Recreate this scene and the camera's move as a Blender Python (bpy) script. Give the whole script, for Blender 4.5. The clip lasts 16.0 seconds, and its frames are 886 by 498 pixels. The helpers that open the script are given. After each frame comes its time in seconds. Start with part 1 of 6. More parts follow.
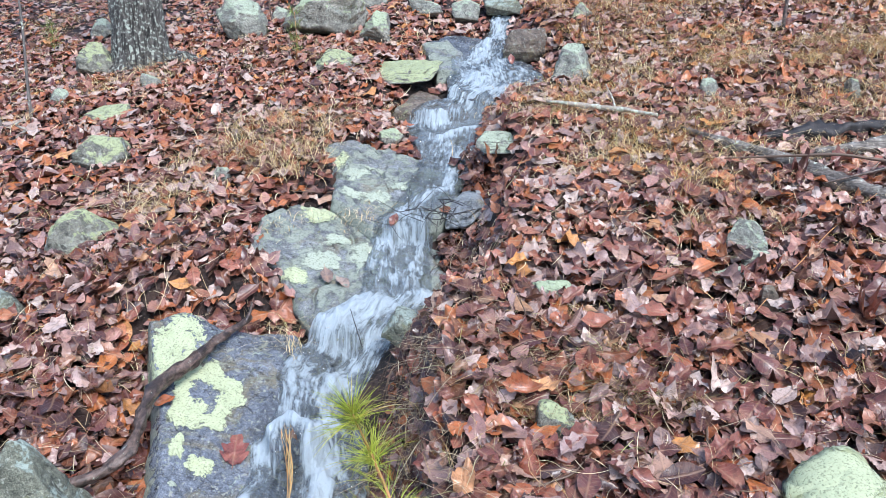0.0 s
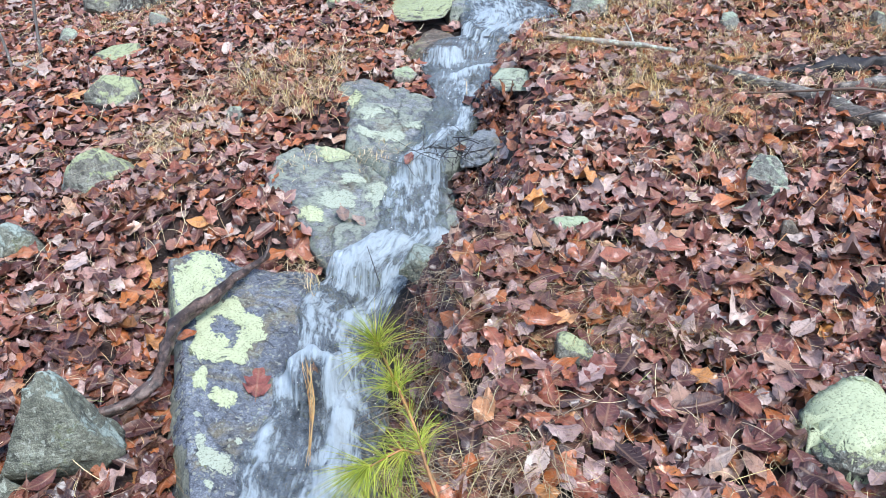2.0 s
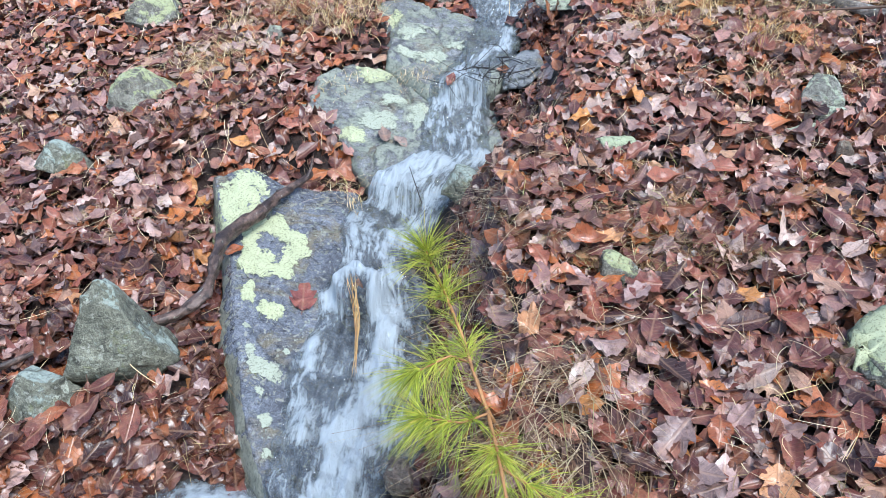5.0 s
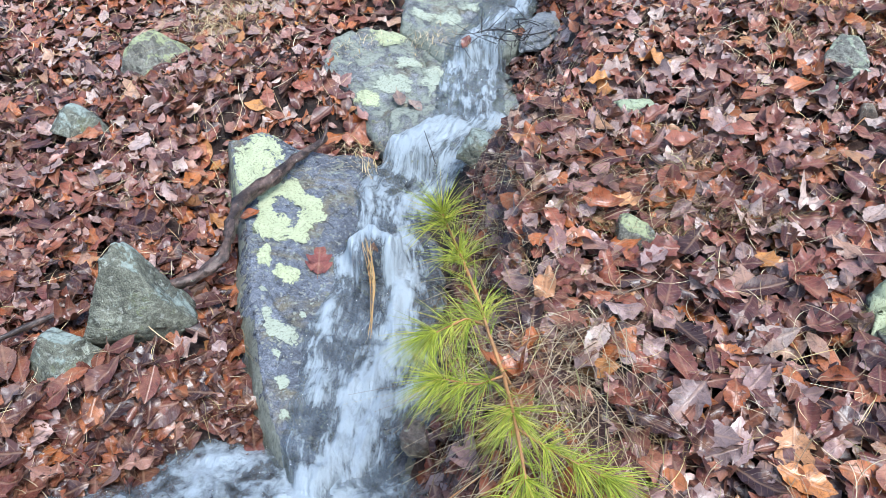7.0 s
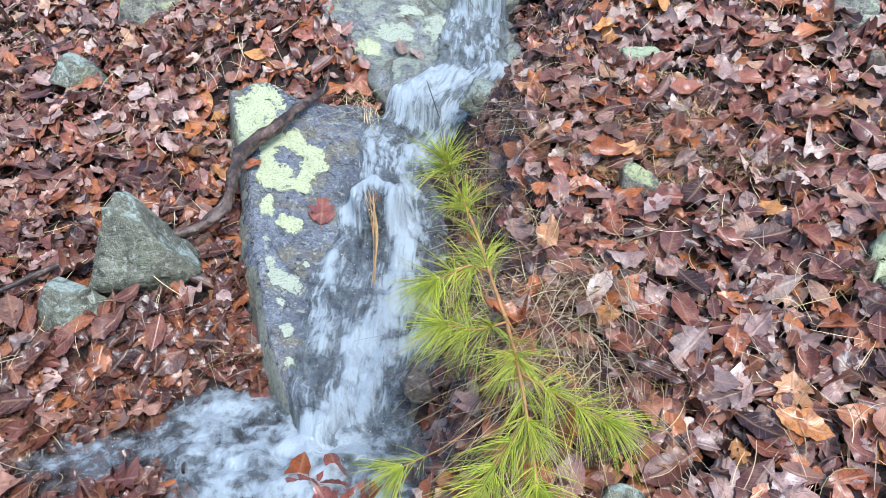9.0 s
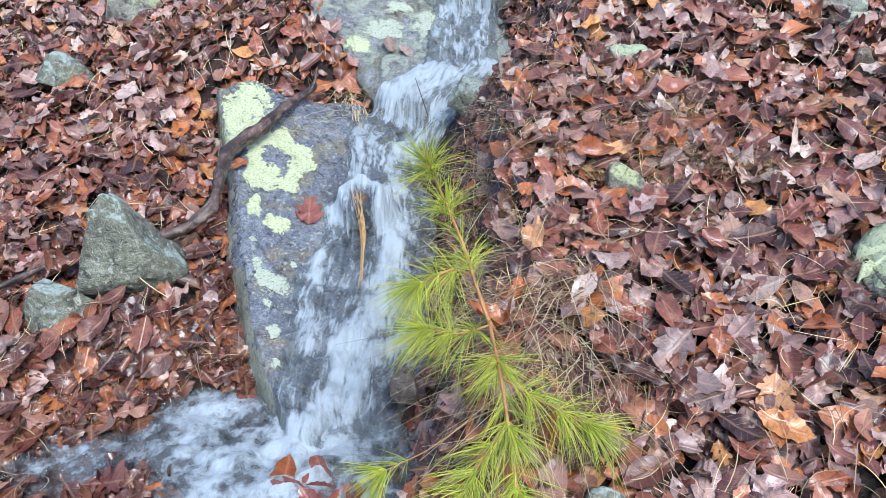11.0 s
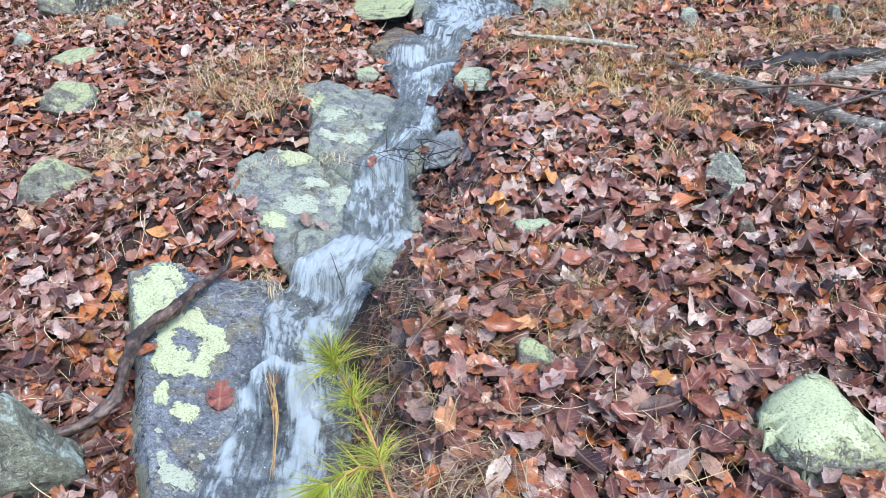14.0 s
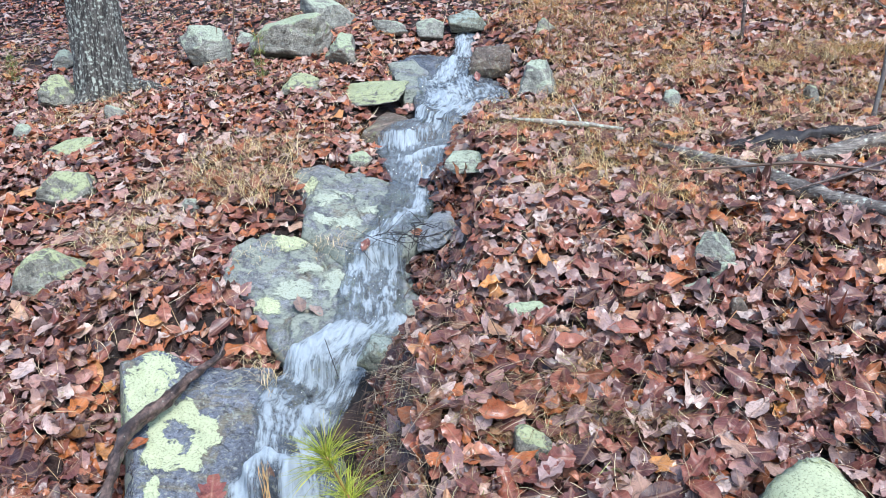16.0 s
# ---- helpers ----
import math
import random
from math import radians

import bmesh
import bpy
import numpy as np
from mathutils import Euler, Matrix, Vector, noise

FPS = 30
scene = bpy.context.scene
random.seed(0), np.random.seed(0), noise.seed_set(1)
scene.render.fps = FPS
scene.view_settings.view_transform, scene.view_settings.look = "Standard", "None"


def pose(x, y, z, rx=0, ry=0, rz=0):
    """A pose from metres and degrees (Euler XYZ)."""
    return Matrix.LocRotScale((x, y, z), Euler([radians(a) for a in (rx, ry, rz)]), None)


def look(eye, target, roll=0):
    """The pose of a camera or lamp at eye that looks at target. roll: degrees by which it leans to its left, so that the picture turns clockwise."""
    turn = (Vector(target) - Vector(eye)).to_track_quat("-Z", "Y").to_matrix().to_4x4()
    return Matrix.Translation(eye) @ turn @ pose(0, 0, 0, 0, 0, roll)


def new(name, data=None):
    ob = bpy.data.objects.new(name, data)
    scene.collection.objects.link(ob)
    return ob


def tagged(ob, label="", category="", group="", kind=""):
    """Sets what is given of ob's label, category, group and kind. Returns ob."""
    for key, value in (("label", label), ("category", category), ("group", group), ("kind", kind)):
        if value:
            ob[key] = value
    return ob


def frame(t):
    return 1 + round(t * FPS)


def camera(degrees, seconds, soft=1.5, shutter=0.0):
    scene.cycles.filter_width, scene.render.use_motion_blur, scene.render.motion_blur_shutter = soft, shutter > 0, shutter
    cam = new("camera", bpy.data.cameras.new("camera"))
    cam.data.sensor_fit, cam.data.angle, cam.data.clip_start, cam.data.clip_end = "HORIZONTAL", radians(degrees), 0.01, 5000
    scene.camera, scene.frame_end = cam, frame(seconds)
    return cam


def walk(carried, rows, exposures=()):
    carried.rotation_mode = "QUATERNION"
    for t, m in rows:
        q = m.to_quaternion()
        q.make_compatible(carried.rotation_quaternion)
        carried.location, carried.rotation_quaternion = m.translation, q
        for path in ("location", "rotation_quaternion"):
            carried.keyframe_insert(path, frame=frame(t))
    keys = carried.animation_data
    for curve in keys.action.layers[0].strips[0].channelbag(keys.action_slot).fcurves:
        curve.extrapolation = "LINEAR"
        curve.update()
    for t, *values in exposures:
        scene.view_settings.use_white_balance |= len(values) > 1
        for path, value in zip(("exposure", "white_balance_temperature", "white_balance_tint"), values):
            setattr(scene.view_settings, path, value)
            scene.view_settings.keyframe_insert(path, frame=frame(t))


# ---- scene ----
# ---------------------------------------------------------------- camera
cam = camera(61.87, 16.0, soft=0.5)
ROWS = [
    (0.0, pose(0.0000, 0.0000, 1.6000, 76.000, -0.000, -0.000)),
    (0.5, pose(-0.0082, -0.0032, 1.5907, 75.021, 0.218, 0.201)),
    (1.0, pose(-0.0184, -0.0027, 1.5791, 73.845, 0.411, 0.557)),
    (1.5, pose(-0.0333, -0.0029, 1.5702, 72.752, 0.351, 0.614)),
    (2.0, pose(-0.0282, -0.0086, 1.5633, 71.894, 0.360, 0.659)),
    (2.5, pose(-0.0297, -0.0114, 1.5578, 71.162, 0.461, 0.875)),
    (3.0, pose(-0.0294, -0.0140, 1.5517, 70.518, 0.653, 1.385)),
    (3.5, pose(-0.0344, -0.0139, 1.5435, 69.894, 0.796, 1.777)),
    (4.0, pose(-0.0466, -0.0162, 1.5349, 69.224, 0.861, 1.879)),
    (4.5, pose(-0.0541, -0.0237, 1.5253, 68.232, 0.912, 2.283)),
    (5.0, pose(-0.0667, -0.0274, 1.5133, 66.837, 0.571, 3.223)),
    (5.2, pose(-0.0738, -0.0286, 1.5124, 66.389, 0.508, 3.567)),
    (7.3, pose(-0.0724, -0.0278, 1.4998, 63.902, 0.850, 4.345)),
    (7.5, pose(-0.0712, -0.0271, 1.4978, 63.588, 0.787, 4.414)),
    (8.0, pose(-0.0734, -0.0330, 1.4964, 63.078, 0.797, 4.387)),
    (8.5, pose(-0.0760, -0.0370, 1.4926, 62.274, 0.891, 4.350)),
    (9.0, pose(-0.0757, -0.0384, 1.4862, 60.910, 1.022, 4.308)),
    (9.2, pose(-0.0755, -0.0391, 1.4861, 60.404, 0.994, 4.304)),
    (11.3, pose(-0.0392, -0.0186, 1.5124, 60.204, 1.171, 3.861)),
    (11.5, pose(-0.0355, -0.0163, 1.5145, 60.799, 1.064, 3.533)),
    (12.0, pose(-0.0263, -0.0104, 1.5296, 62.212, 0.950, 2.806)),
    (12.5, pose(-0.0229, -0.0050, 1.5421, 63.971, 0.941, 2.150)),
    (13.0, pose(-0.0119, 0.0034, 1.5600, 66.002, 0.962, 1.137)),
    (13.5, pose(0.0051, 0.0093, 1.5861, 68.641, 1.012, -0.408)),
    (14.0, pose(0.0192, 0.0110, 1.6084, 71.185, 1.107, -1.578)),
    (14.5, pose(0.0225, 0.0113, 1.6225, 73.428, 1.102, -1.930)),
    (15.0, pose(0.0203, 0.0142, 1.6323, 74.768, 1.390, -2.061)),
    (15.5, pose(0.0192, 0.0145, 1.6416, 75.811, 1.796, -2.278)),
    (16.0, pose(0.0252, 0.0122, 1.6510, 76.794, 2.089, -2.280)),
]
walk(cam, ROWS, exposures=((0.0, 1.23, 5900, 9), (5.0, 1.20, 5900, 8), (8.5, 1.22, 5900, 8), (12.0, 1.21, 5900, 9), (16.0, 1.23, 5900, 9)))

# ---------------------------------------------------------------- overcast daylight
world = bpy.data.worlds.new("overcast_sky")
scene.world = world
world.use_nodes = True
wn = world.node_tree
sky = wn.nodes.new("ShaderNodeTexSky")
sky.sky_type = "NISHITA"
sky.sun_disc = False
sky.sun_elevation, sky.sun_rotation = radians(52), radians(150)
sky.air_density, sky.dust_density, sky.ozone_density = 1.0, 1.5, 1.0
wn.links.new(sky.outputs[0], wn.nodes["Background"].inputs[0])
wn.nodes["Background"].inputs[1].default_value = 0.112
sun = new("sun", bpy.data.lights.new("sun", "SUN"))
sun.data.energy, sun.data.angle, sun.data.color = 1.66, radians(26), (1.0, 0.98, 0.96)
sun.matrix_world = look((3.5, -6.0, 9.0), (0, 0, 0))

# ---------------------------------------------------------------- node helpers
def material(name):
    m = bpy.data.materials.new(name)
    m.use_nodes = True
    return m, m.node_tree, m.node_tree.nodes["Principled BSDF"]


def node(nt, kind, **values):
    n = nt.nodes.new(kind)
    for key, value in values.items():
        k = key.replace("_", " ")
        sock = n.inputs.get(k) or n.inputs.get(k.title()) or n.inputs.get(k.capitalize())
        if isinstance(value, bpy.types.NodeSocket):
            nt.links.new(value, sock)
        else:
            sock.default_value = value
    return n


def coords(nt, kind="Object", scale=(1, 1, 1), turn=(0, 0, 0)):
    tc = nt.nodes.new("ShaderNodeTexCoord")
    mp = nt.nodes.new("ShaderNodeMapping")
    mp.inputs["Scale"].default_value = scale
    mp.inputs["Rotation"].default_value = turn
    nt.links.new(tc.outputs[kind], mp.inputs["Vector"])
    return mp.outputs[0]


def speckle(nt, vec, scale, detail=6.0, rough=0.6, distort=0.0):
    return node(nt, "ShaderNodeTexNoise", Vector=vec, Scale=scale, Detail=detail, Roughness=rough, Distortion=distort).outputs["Fac"]


def ramp(nt, fac, stops, hard=False):
    r = nt.nodes.new("ShaderNodeValToRGB")
    if hard:
        r.color_ramp.interpolation = "CONSTANT"
    el = r.color_ramp.elements
    while len(el) < len(stops):
        el.new(0.5)
    for e, (p, c) in zip(el, stops):
        e.position = p
        e.color = (*c, 1) if isinstance(c, tuple) else (c, c, c, 1)
    nt.links.new(fac, r.inputs[0])
    return r.outputs[0]


def mix(nt, fac, a, b, mode="MIX"):
    n = nt.nodes.new("ShaderNodeMix")
    n.data_type, n.blend_type = "RGBA", mode
    for sock, v in ((n.inputs[0], fac), (n.inputs[6], a), (n.inputs[7], b)):
        if isinstance(v, bpy.types.NodeSocket):
            nt.links.new(v, sock)
        elif isinstance(v, tuple):
            sock.default_value = (*v, 1)
        else:
            sock.default_value = v
    return n.outputs[2]


def calc(nt, op, a, b=0.0, c=0.0):
    n = nt.nodes.new("ShaderNodeMath")
    n.operation = op
    for sock, v in zip(n.inputs, (a, b, c)):
        if isinstance(v, bpy.types.NodeSocket):
            nt.links.new(v, sock)
        else:
            sock.default_value = v
    return n.outputs[0]


def bump(nt, bsdf, height, strength, distance):
    b = node(nt, "ShaderNodeBump", Height=height, Strength=strength, Distance=distance)
    nt.links.new(b.outputs[0], bsdf.inputs["Normal"])


# ---------------------------------------------------------------- materials
def rock_material(name, tone, lichen, lichen_tint, gloss, moss=0.0, mottle=0.0, side=0.0, stain=0.0):
    """Grey schist: crust lichen on upward faces (lichen), blotches of grey, blue green and olive crust all over (mottle),
    a lichened flank (side) and olive brown stains (stain)."""
    m, nt, b = material(name)
    vec = coords(nt)
    grain = speckle(nt, vec, 60.0, 4.0, 0.7)
    cloud = speckle(nt, vec, 7.0, 8.0, 0.7, 0.6)
    seam = speckle(nt, coords(nt, scale=(6.0, 10.0, 24.0), turn=(0.5, 0.35, 0.6)), 1.6, 6.0, 0.65, 1.2)
    col = ramp(nt, cloud, [(0.30, tuple(c * 0.4 for c in tone)), (0.5, tone), (0.72, tuple(min(1, c * 1.7) for c in tone))])
    col = mix(nt, 0.6, col, ramp(nt, grain, [(0.3, 0.15), (0.7, 0.9)]), "OVERLAY")
    salt = speckle(nt, vec, 240.0, 3.0, 0.75)
    if stain:
        tea = ramp(nt, speckle(nt, vec, 5.0, 7.0, 0.7, 0.8), [(0.62 - 0.2 * stain, 0.0), (0.72 - 0.2 * stain, 0.75)])
        col = mix(nt, tea, col, mix(nt, grain, (0.13, 0.10, 0.055), (0.30, 0.27, 0.17)))
    if mottle:
        for scale, low, tint in ((8.0, 0.53, (0.24, 0.26, 0.12)), (15.0, 0.53, (0.40, 0.46, 0.40)), (23.0, 0.55, (0.52, 0.56, 0.45))):
            patch = ramp(nt, speckle(nt, vec, scale, 9.0, 0.72, 0.7), [(low + 0.10 - 0.10 * mottle, 0.0), (low + 0.13 - 0.10 * mottle, 0.85)])
            col = mix(nt, patch, col, mix(nt, grain, tuple(c * 0.55 for c in tint), tint))
        pits = ramp(nt, speckle(nt, vec, 34.0, 5.0, 0.65), [(0.34, 0.85), (0.43, 0.0)])
        col = mix(nt, pits, col, tuple(c * 0.22 for c in tone))
    col = mix(nt, 0.5, col, ramp(nt, salt, [(0.34, 0.15), (0.5, 0.5), (0.66, 0.88)]), "OVERLAY")
    col = mix(nt, ramp(nt, seam, [(0.33, 0.75), (0.41, 0.0)]), col, tuple(c * 0.25 for c in tone))
    up = node(nt, "ShaderNodeSeparateXYZ", Vector=nt.nodes.new("ShaderNodeNewGeometry").outputs["Normal"]).outputs[2]
    place = calc(nt, "MULTIPLY", calc(nt, "ADD", calc(nt, "MULTIPLY", up, 0.25), speckle(nt, vec, 9.0, 10.0, 0.74, 0.8)), 0.7)
    crust = ramp(nt, place, [(0.618 - 0.19 * lichen, 0.0), (0.640 - 0.19 * lichen, 0.92)])
    if side:
        flank = ramp(nt, calc(nt, "SUBTRACT", speckle(nt, vec, 14.0, 8.0, 0.7), up), [(0.0 - 0.3 * side, 0.0), (0.08 - 0.3 * side, 0.85)])
        crust = calc(nt, "MAXIMUM", crust, flank)
    tint = mix(nt, speckle(nt, vec, 26.0, 4.0), tuple(c * 0.6 for c in lichen_tint), lichen_tint)
    tint = mix(nt, ramp(nt, speckle(nt, vec, 90.0, 3.0), [(0.36, 0.8), (0.5, 0.0)]), tint, tuple(c * 0.35 for c in lichen_tint))
    col = mix(nt, crust, col, tint)
    spots = node(nt, "ShaderNodeTexVoronoi", Vector=vec, Scale=38.0)
    dots = calc(nt, "MULTIPLY", ramp(nt, spots.outputs["Distance"], [(0.16, 1.0), (0.24, 0.0)]), ramp(nt, speckle(nt, vec, 5.0), [(0.46, 0.0), (0.54, 0.75)]))
    col = mix(nt, dots, col, (0.34, 0.36, 0.29))
    flecks = ramp(nt, speckle(nt, vec, 44.0, 6.0, 0.7, 0.5), [(0.59, 0.0), (0.62, 0.8)])
    col = mix(nt, flecks, col, (0.36, 0.37, 0.31))
    if moss:
        green = ramp(nt, speckle(nt, vec, 11.0, 8.0, 0.7), [(0.68 - 0.25 * moss, 0.0), (0.76 - 0.25 * moss, 0.8)])
        col = mix(nt, green, col, mix(nt, grain, (0.06, 0.075, 0.02), (0.20, 0.21, 0.08)))
    nt.links.new(col, b.inputs["Base Color"])
    nt.links.new(ramp(nt, crust, [(0.0, gloss), (1.0, 0.85)]), b.inputs["Roughness"])
    h = calc(nt, "ADD", calc(nt, "ADD", calc(nt, "MULTIPLY", grain, 0.6), calc(nt, "MULTIPLY", salt, 0.25)), calc(nt, "ADD", calc(nt, "MULTIPLY", cloud, 1.3), calc(nt, "MULTIPLY", crust, 0.3)))
    bump(nt, b, calc(nt, "ADD", h, calc(nt, "MULTIPLY", seam, 0.9)), 0.75, 0.014)
    return m


PALE = (0.53, 0.58, 0.32)
rock_dry = rock_material("lichened_schist", (0.19, 0.185, 0.15), 1.00, PALE, 0.6, 0.2, 0.35)
rock_pale = rock_material("pale_lichened_schist", (0.25, 0.25, 0.215), 1.02, (0.54, 0.61, 0.45), 0.6, 0.1, 0.35)
rock_moss = rock_material("mossy_schist", (0.17, 0.175, 0.13), 0.86, (0.46, 0.54, 0.47), 0.5, 0.4, 0.5)
rock_grey = rock_material("grey_schist", (0.25, 0.24, 0.20), 1.05, (0.52, 0.60, 0.38), 0.45, 0.25, 0.3)
rock_wet = rock_material("wet_dark_schist", (0.105, 0.118, 0.14), 0.10, (0.34, 0.34, 0.24), 0.26, 0.0, 0.0, 0.0, 0.45)
rock_slab = rock_material("wet_slab_schist", (0.145, 0.160, 0.190), 0.30, (0.36, 0.37, 0.28), 0.26, 0.0, 0.28, 1.15, 0.55)
rock_brown = rock_material("wet_brown_schist", (0.15, 0.115, 0.09), 0.15, (0.34, 0.33, 0.24), 0.28, 0.0, 0.1, 0.0, 0.6)
rock_bed = rock_material("stream_bed_schist", (0.20, 0.215, 0.23), 0.2, (0.36, 0.36, 0.27), 0.3, 0.0, 0.3, 0.0, 0.4)
rock_wet_lichen = rock_material("wet_schist_with_lichen", (0.19, 0.20, 0.205), 0.62, (0.40, 0.44, 0.36), 0.3, 0.0, 0.25, 0.3, 0.4)


def crust_material(name, low, high):
    """Granular crust that breaks up into specks towards its rim (rim attribute: 0 inside, 1 at the edge)."""
    m, nt, b = material(name)
    vec = coords(nt)
    pores = speckle(nt, vec, 150.0, 3.0, 0.7)
    col = mix(nt, speckle(nt, vec, 24.0, 5.0), low, high)
    col = mix(nt, ramp(nt, pores, [(0.36, 0.7), (0.48, 0.0)]), col, tuple(c * 0.3 for c in low))
    nt.links.new(col, b.inputs["Base Color"])
    b.inputs["Roughness"].default_value = 0.8
    bump(nt, b, calc(nt, "ADD", pores, speckle(nt, vec, 60.0)), 0.7, 0.004)
    rim = node(nt, "ShaderNodeAttribute")
    rim.attribute_name = "rim"
    frac = calc(nt, "ADD", calc(nt, "MULTIPLY_ADD", speckle(nt, vec, 24.0, 10.0, 0.74, 0.9), 2.3, -0.40), calc(nt, "MULTIPLY", rim.outputs["Fac"], -0.62))
    keep = ramp(nt, frac, [(0.33, 0.0), (0.37, 1.0)])
    bare = nt.nodes.new("ShaderNodeBsdfTransparent")
    blend = nt.nodes.new("ShaderNodeMixShader")
    nt.links.new(keep, blend.inputs[0])
    nt.links.new(bare.outputs[0], blend.inputs[1])
    nt.links.new(b.outputs[0], blend.inputs[2])
    nt.links.new(blend.outputs[0], nt.nodes["Material Output"].inputs["Surface"])
    return m


lichen_crust = crust_material("yellow_green_crust_lichen", (0.39, 0.43, 0.25), (0.57, 0.61, 0.39))
crust_pale = crust_material("pale_grey_green_crust_lichen", (0.34, 0.38, 0.28), (0.48, 0.52, 0.42))


def soil_material():
    m, nt, b = material("leaf_mould")
    vec = coords(nt)
    cell = node(nt, "ShaderNodeTexVoronoi", Vector=node(nt, "ShaderNodeVectorMath", Vector=vec).outputs[0], Scale=13.0)
    tone = node(nt, "ShaderNodeSeparateColor", Color=cell.outputs["Color"]).outputs[0]
    col = ramp(nt, tone, [(0.0, (0.012, 0.008, 0.007)), (0.3, (0.026, 0.013, 0.010)), (0.6, (0.045, 0.022, 0.017)), (0.85, (0.07, 0.040, 0.030)), (1.0, (0.09, 0.035, 0.018))])
    col = mix(nt, ramp(nt, speckle(nt, vec, 3.0), [(0.4, 0.0), (0.65, 0.8)]), col, (0.018, 0.012, 0.009))
    nt.links.new(col, b.inputs["Base Color"])
    b.inputs["Roughness"].default_value = 0.55
    bump(nt, b, calc(nt, "ADD", cell.outputs["Distance"], speckle(nt, vec, 40.0)), 0.9, 0.03)
    return m


soil = soil_material()


def leaf_material(name, stops, gloss=0.3, shade=0.75):
    m, nt, b = material(name)
    island = nt.nodes.new("ShaderNodeNewGeometry").outputs["Random Per Island"]
    whole = nt.nodes.new("ShaderNodeObjectInfo").outputs["Random"]
    pick = calc(nt, "FRACT", calc(nt, "ADD", island, whole))
    other = calc(nt, "FRACT", calc(nt, "MULTIPLY", pick, 17.3))
    col = ramp(nt, pick, stops)
    col = mix(nt, ramp(nt, other, [(0.0, 0.0), (0.5, 0.25 * shade), (0.8, 0.6 * shade), (1.0, shade)]), col, (0.03, 0.014, 0.012))
    uv = coords(nt, "UV")
    vec = coords(nt)
    xy = node(nt, "ShaderNodeSeparateXYZ", Vector=uv)
    across = calc(nt, "ABSOLUTE", calc(nt, "SUBTRACT", xy.outputs[0], 0.5))
    rib = ramp(nt, across, [(0.012, 1.0), (0.035, 0.0)])
    side = calc(nt, "FRACT", calc(nt, "MULTIPLY", calc(nt, "SUBTRACT", xy.outputs[1], calc(nt, "MULTIPLY", across, 0.7)), 9.0))
    vein = ramp(nt, calc(nt, "ABSOLUTE", calc(nt, "SUBTRACT", side, 0.5)), [(0.03, 0.6), (0.09, 0.0)])
    lines = calc(nt, "MAXIMUM", rib, vein)
    blotch = speckle(nt, vec, 48.0, 6.0, 0.7)
    col = mix(nt, ramp(nt, blotch, [(0.32, 0.65), (0.52, 0.0)]), col, (0.035, 0.017, 0.014))
    col = mix(nt, ramp(nt, speckle(nt, vec, 190.0, 3.0, 0.7), [(0.36, 0.35), (0.44, 0.0)]), col, (0.03, 0.015, 0.012))
    col = mix(nt, ramp(nt, speckle(nt, vec, 17.0, 4.0), [(0.5, 0.0), (0.7, 0.55)]), col, mix(nt, 0.5, col, (0.60, 0.30, 0.16)))
    col = mix(nt, calc(nt, "MULTIPLY", lines, 0.3), col, (0.42, 0.26, 0.16))
    nt.links.new(col, b.inputs["Base Color"])
    nt.links.new(ramp(nt, speckle(nt, vec, 30.0), [(0.3, gloss * 0.7), (0.7, gloss * 1.6)]), b.inputs["Roughness"])
    b.inputs["Specular IOR Level"].default_value = 0.5
    b.inputs["Coat Weight"].default_value, b.inputs["Coat IOR"].default_value = 0.32, 1.5
    nt.links.new(ramp(nt, other, [(0.0, 0.16), (0.5, 0.26), (1.0, 0.45)]), b.inputs["Coat Roughness"])
    h = calc(nt, "ADD", calc(nt, "MULTIPLY", lines, 0.8), calc(nt, "MULTIPLY", speckle(nt, vec, 120.0, 3.0), 0.8))
    bump(nt, b, h, 0.5, 0.004)
    return m


leaf_brown = leaf_material("wet_fallen_leaf", [
    (0.0, (0.025, 0.011, 0.010)), (0.10, (0.065, 0.023, 0.020)), (0.28, (0.145, 0.048, 0.040)), (0.46, (0.23, 0.072, 0.055)), (0.58, (0.33, 0.092, 0.040)),
    (0.68, (0.52, 0.155, 0.034)), (0.75, (0.32, 0.165, 0.14)), (0.93, (0.48, 0.34, 0.31)), (1.0, (0.52, 0.22, 0.05))], 0.32, 0.7)
# russet leaves; the pale pink stops paint sky sheen into the colour
leaf_russet_sheen = leaf_material("russet_upper_slope_leaf_sheen", [
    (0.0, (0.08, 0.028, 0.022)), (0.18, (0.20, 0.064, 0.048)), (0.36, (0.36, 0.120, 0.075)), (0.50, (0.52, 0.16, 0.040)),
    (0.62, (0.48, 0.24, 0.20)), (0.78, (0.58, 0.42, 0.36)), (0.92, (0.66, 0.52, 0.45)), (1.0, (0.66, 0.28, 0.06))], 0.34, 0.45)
leaf_orange = leaf_material("rust_orange_leaf", [(0.0, (0.40, 0.10, 0.03)), (0.5, (0.50, 0.15, 0.035)), (1.0, (0.58, 0.25, 0.06))])
leaf_pale = leaf_material("pale_pinkish_leaf", [(0.0, (0.46, 0.34, 0.28)), (1.0, (0.58, 0.46, 0.39))], 0.4)
leaf_umber = leaf_material("wet_umber_leaf", [(0.0, (0.035, 0.013, 0.010)), (0.45, (0.10, 0.034, 0.024)), (0.8, (0.20, 0.066, 0.044)), (0.93, (0.36, 0.11, 0.03)), (1.0, (0.34, 0.19, 0.15))], 0.22, 0.6)
leaf_red = leaf_material("wet_red_brown_leaf", [(0.0, (0.24, 0.075, 0.062)), (1.0, (0.32, 0.10, 0.075))], 0.2)


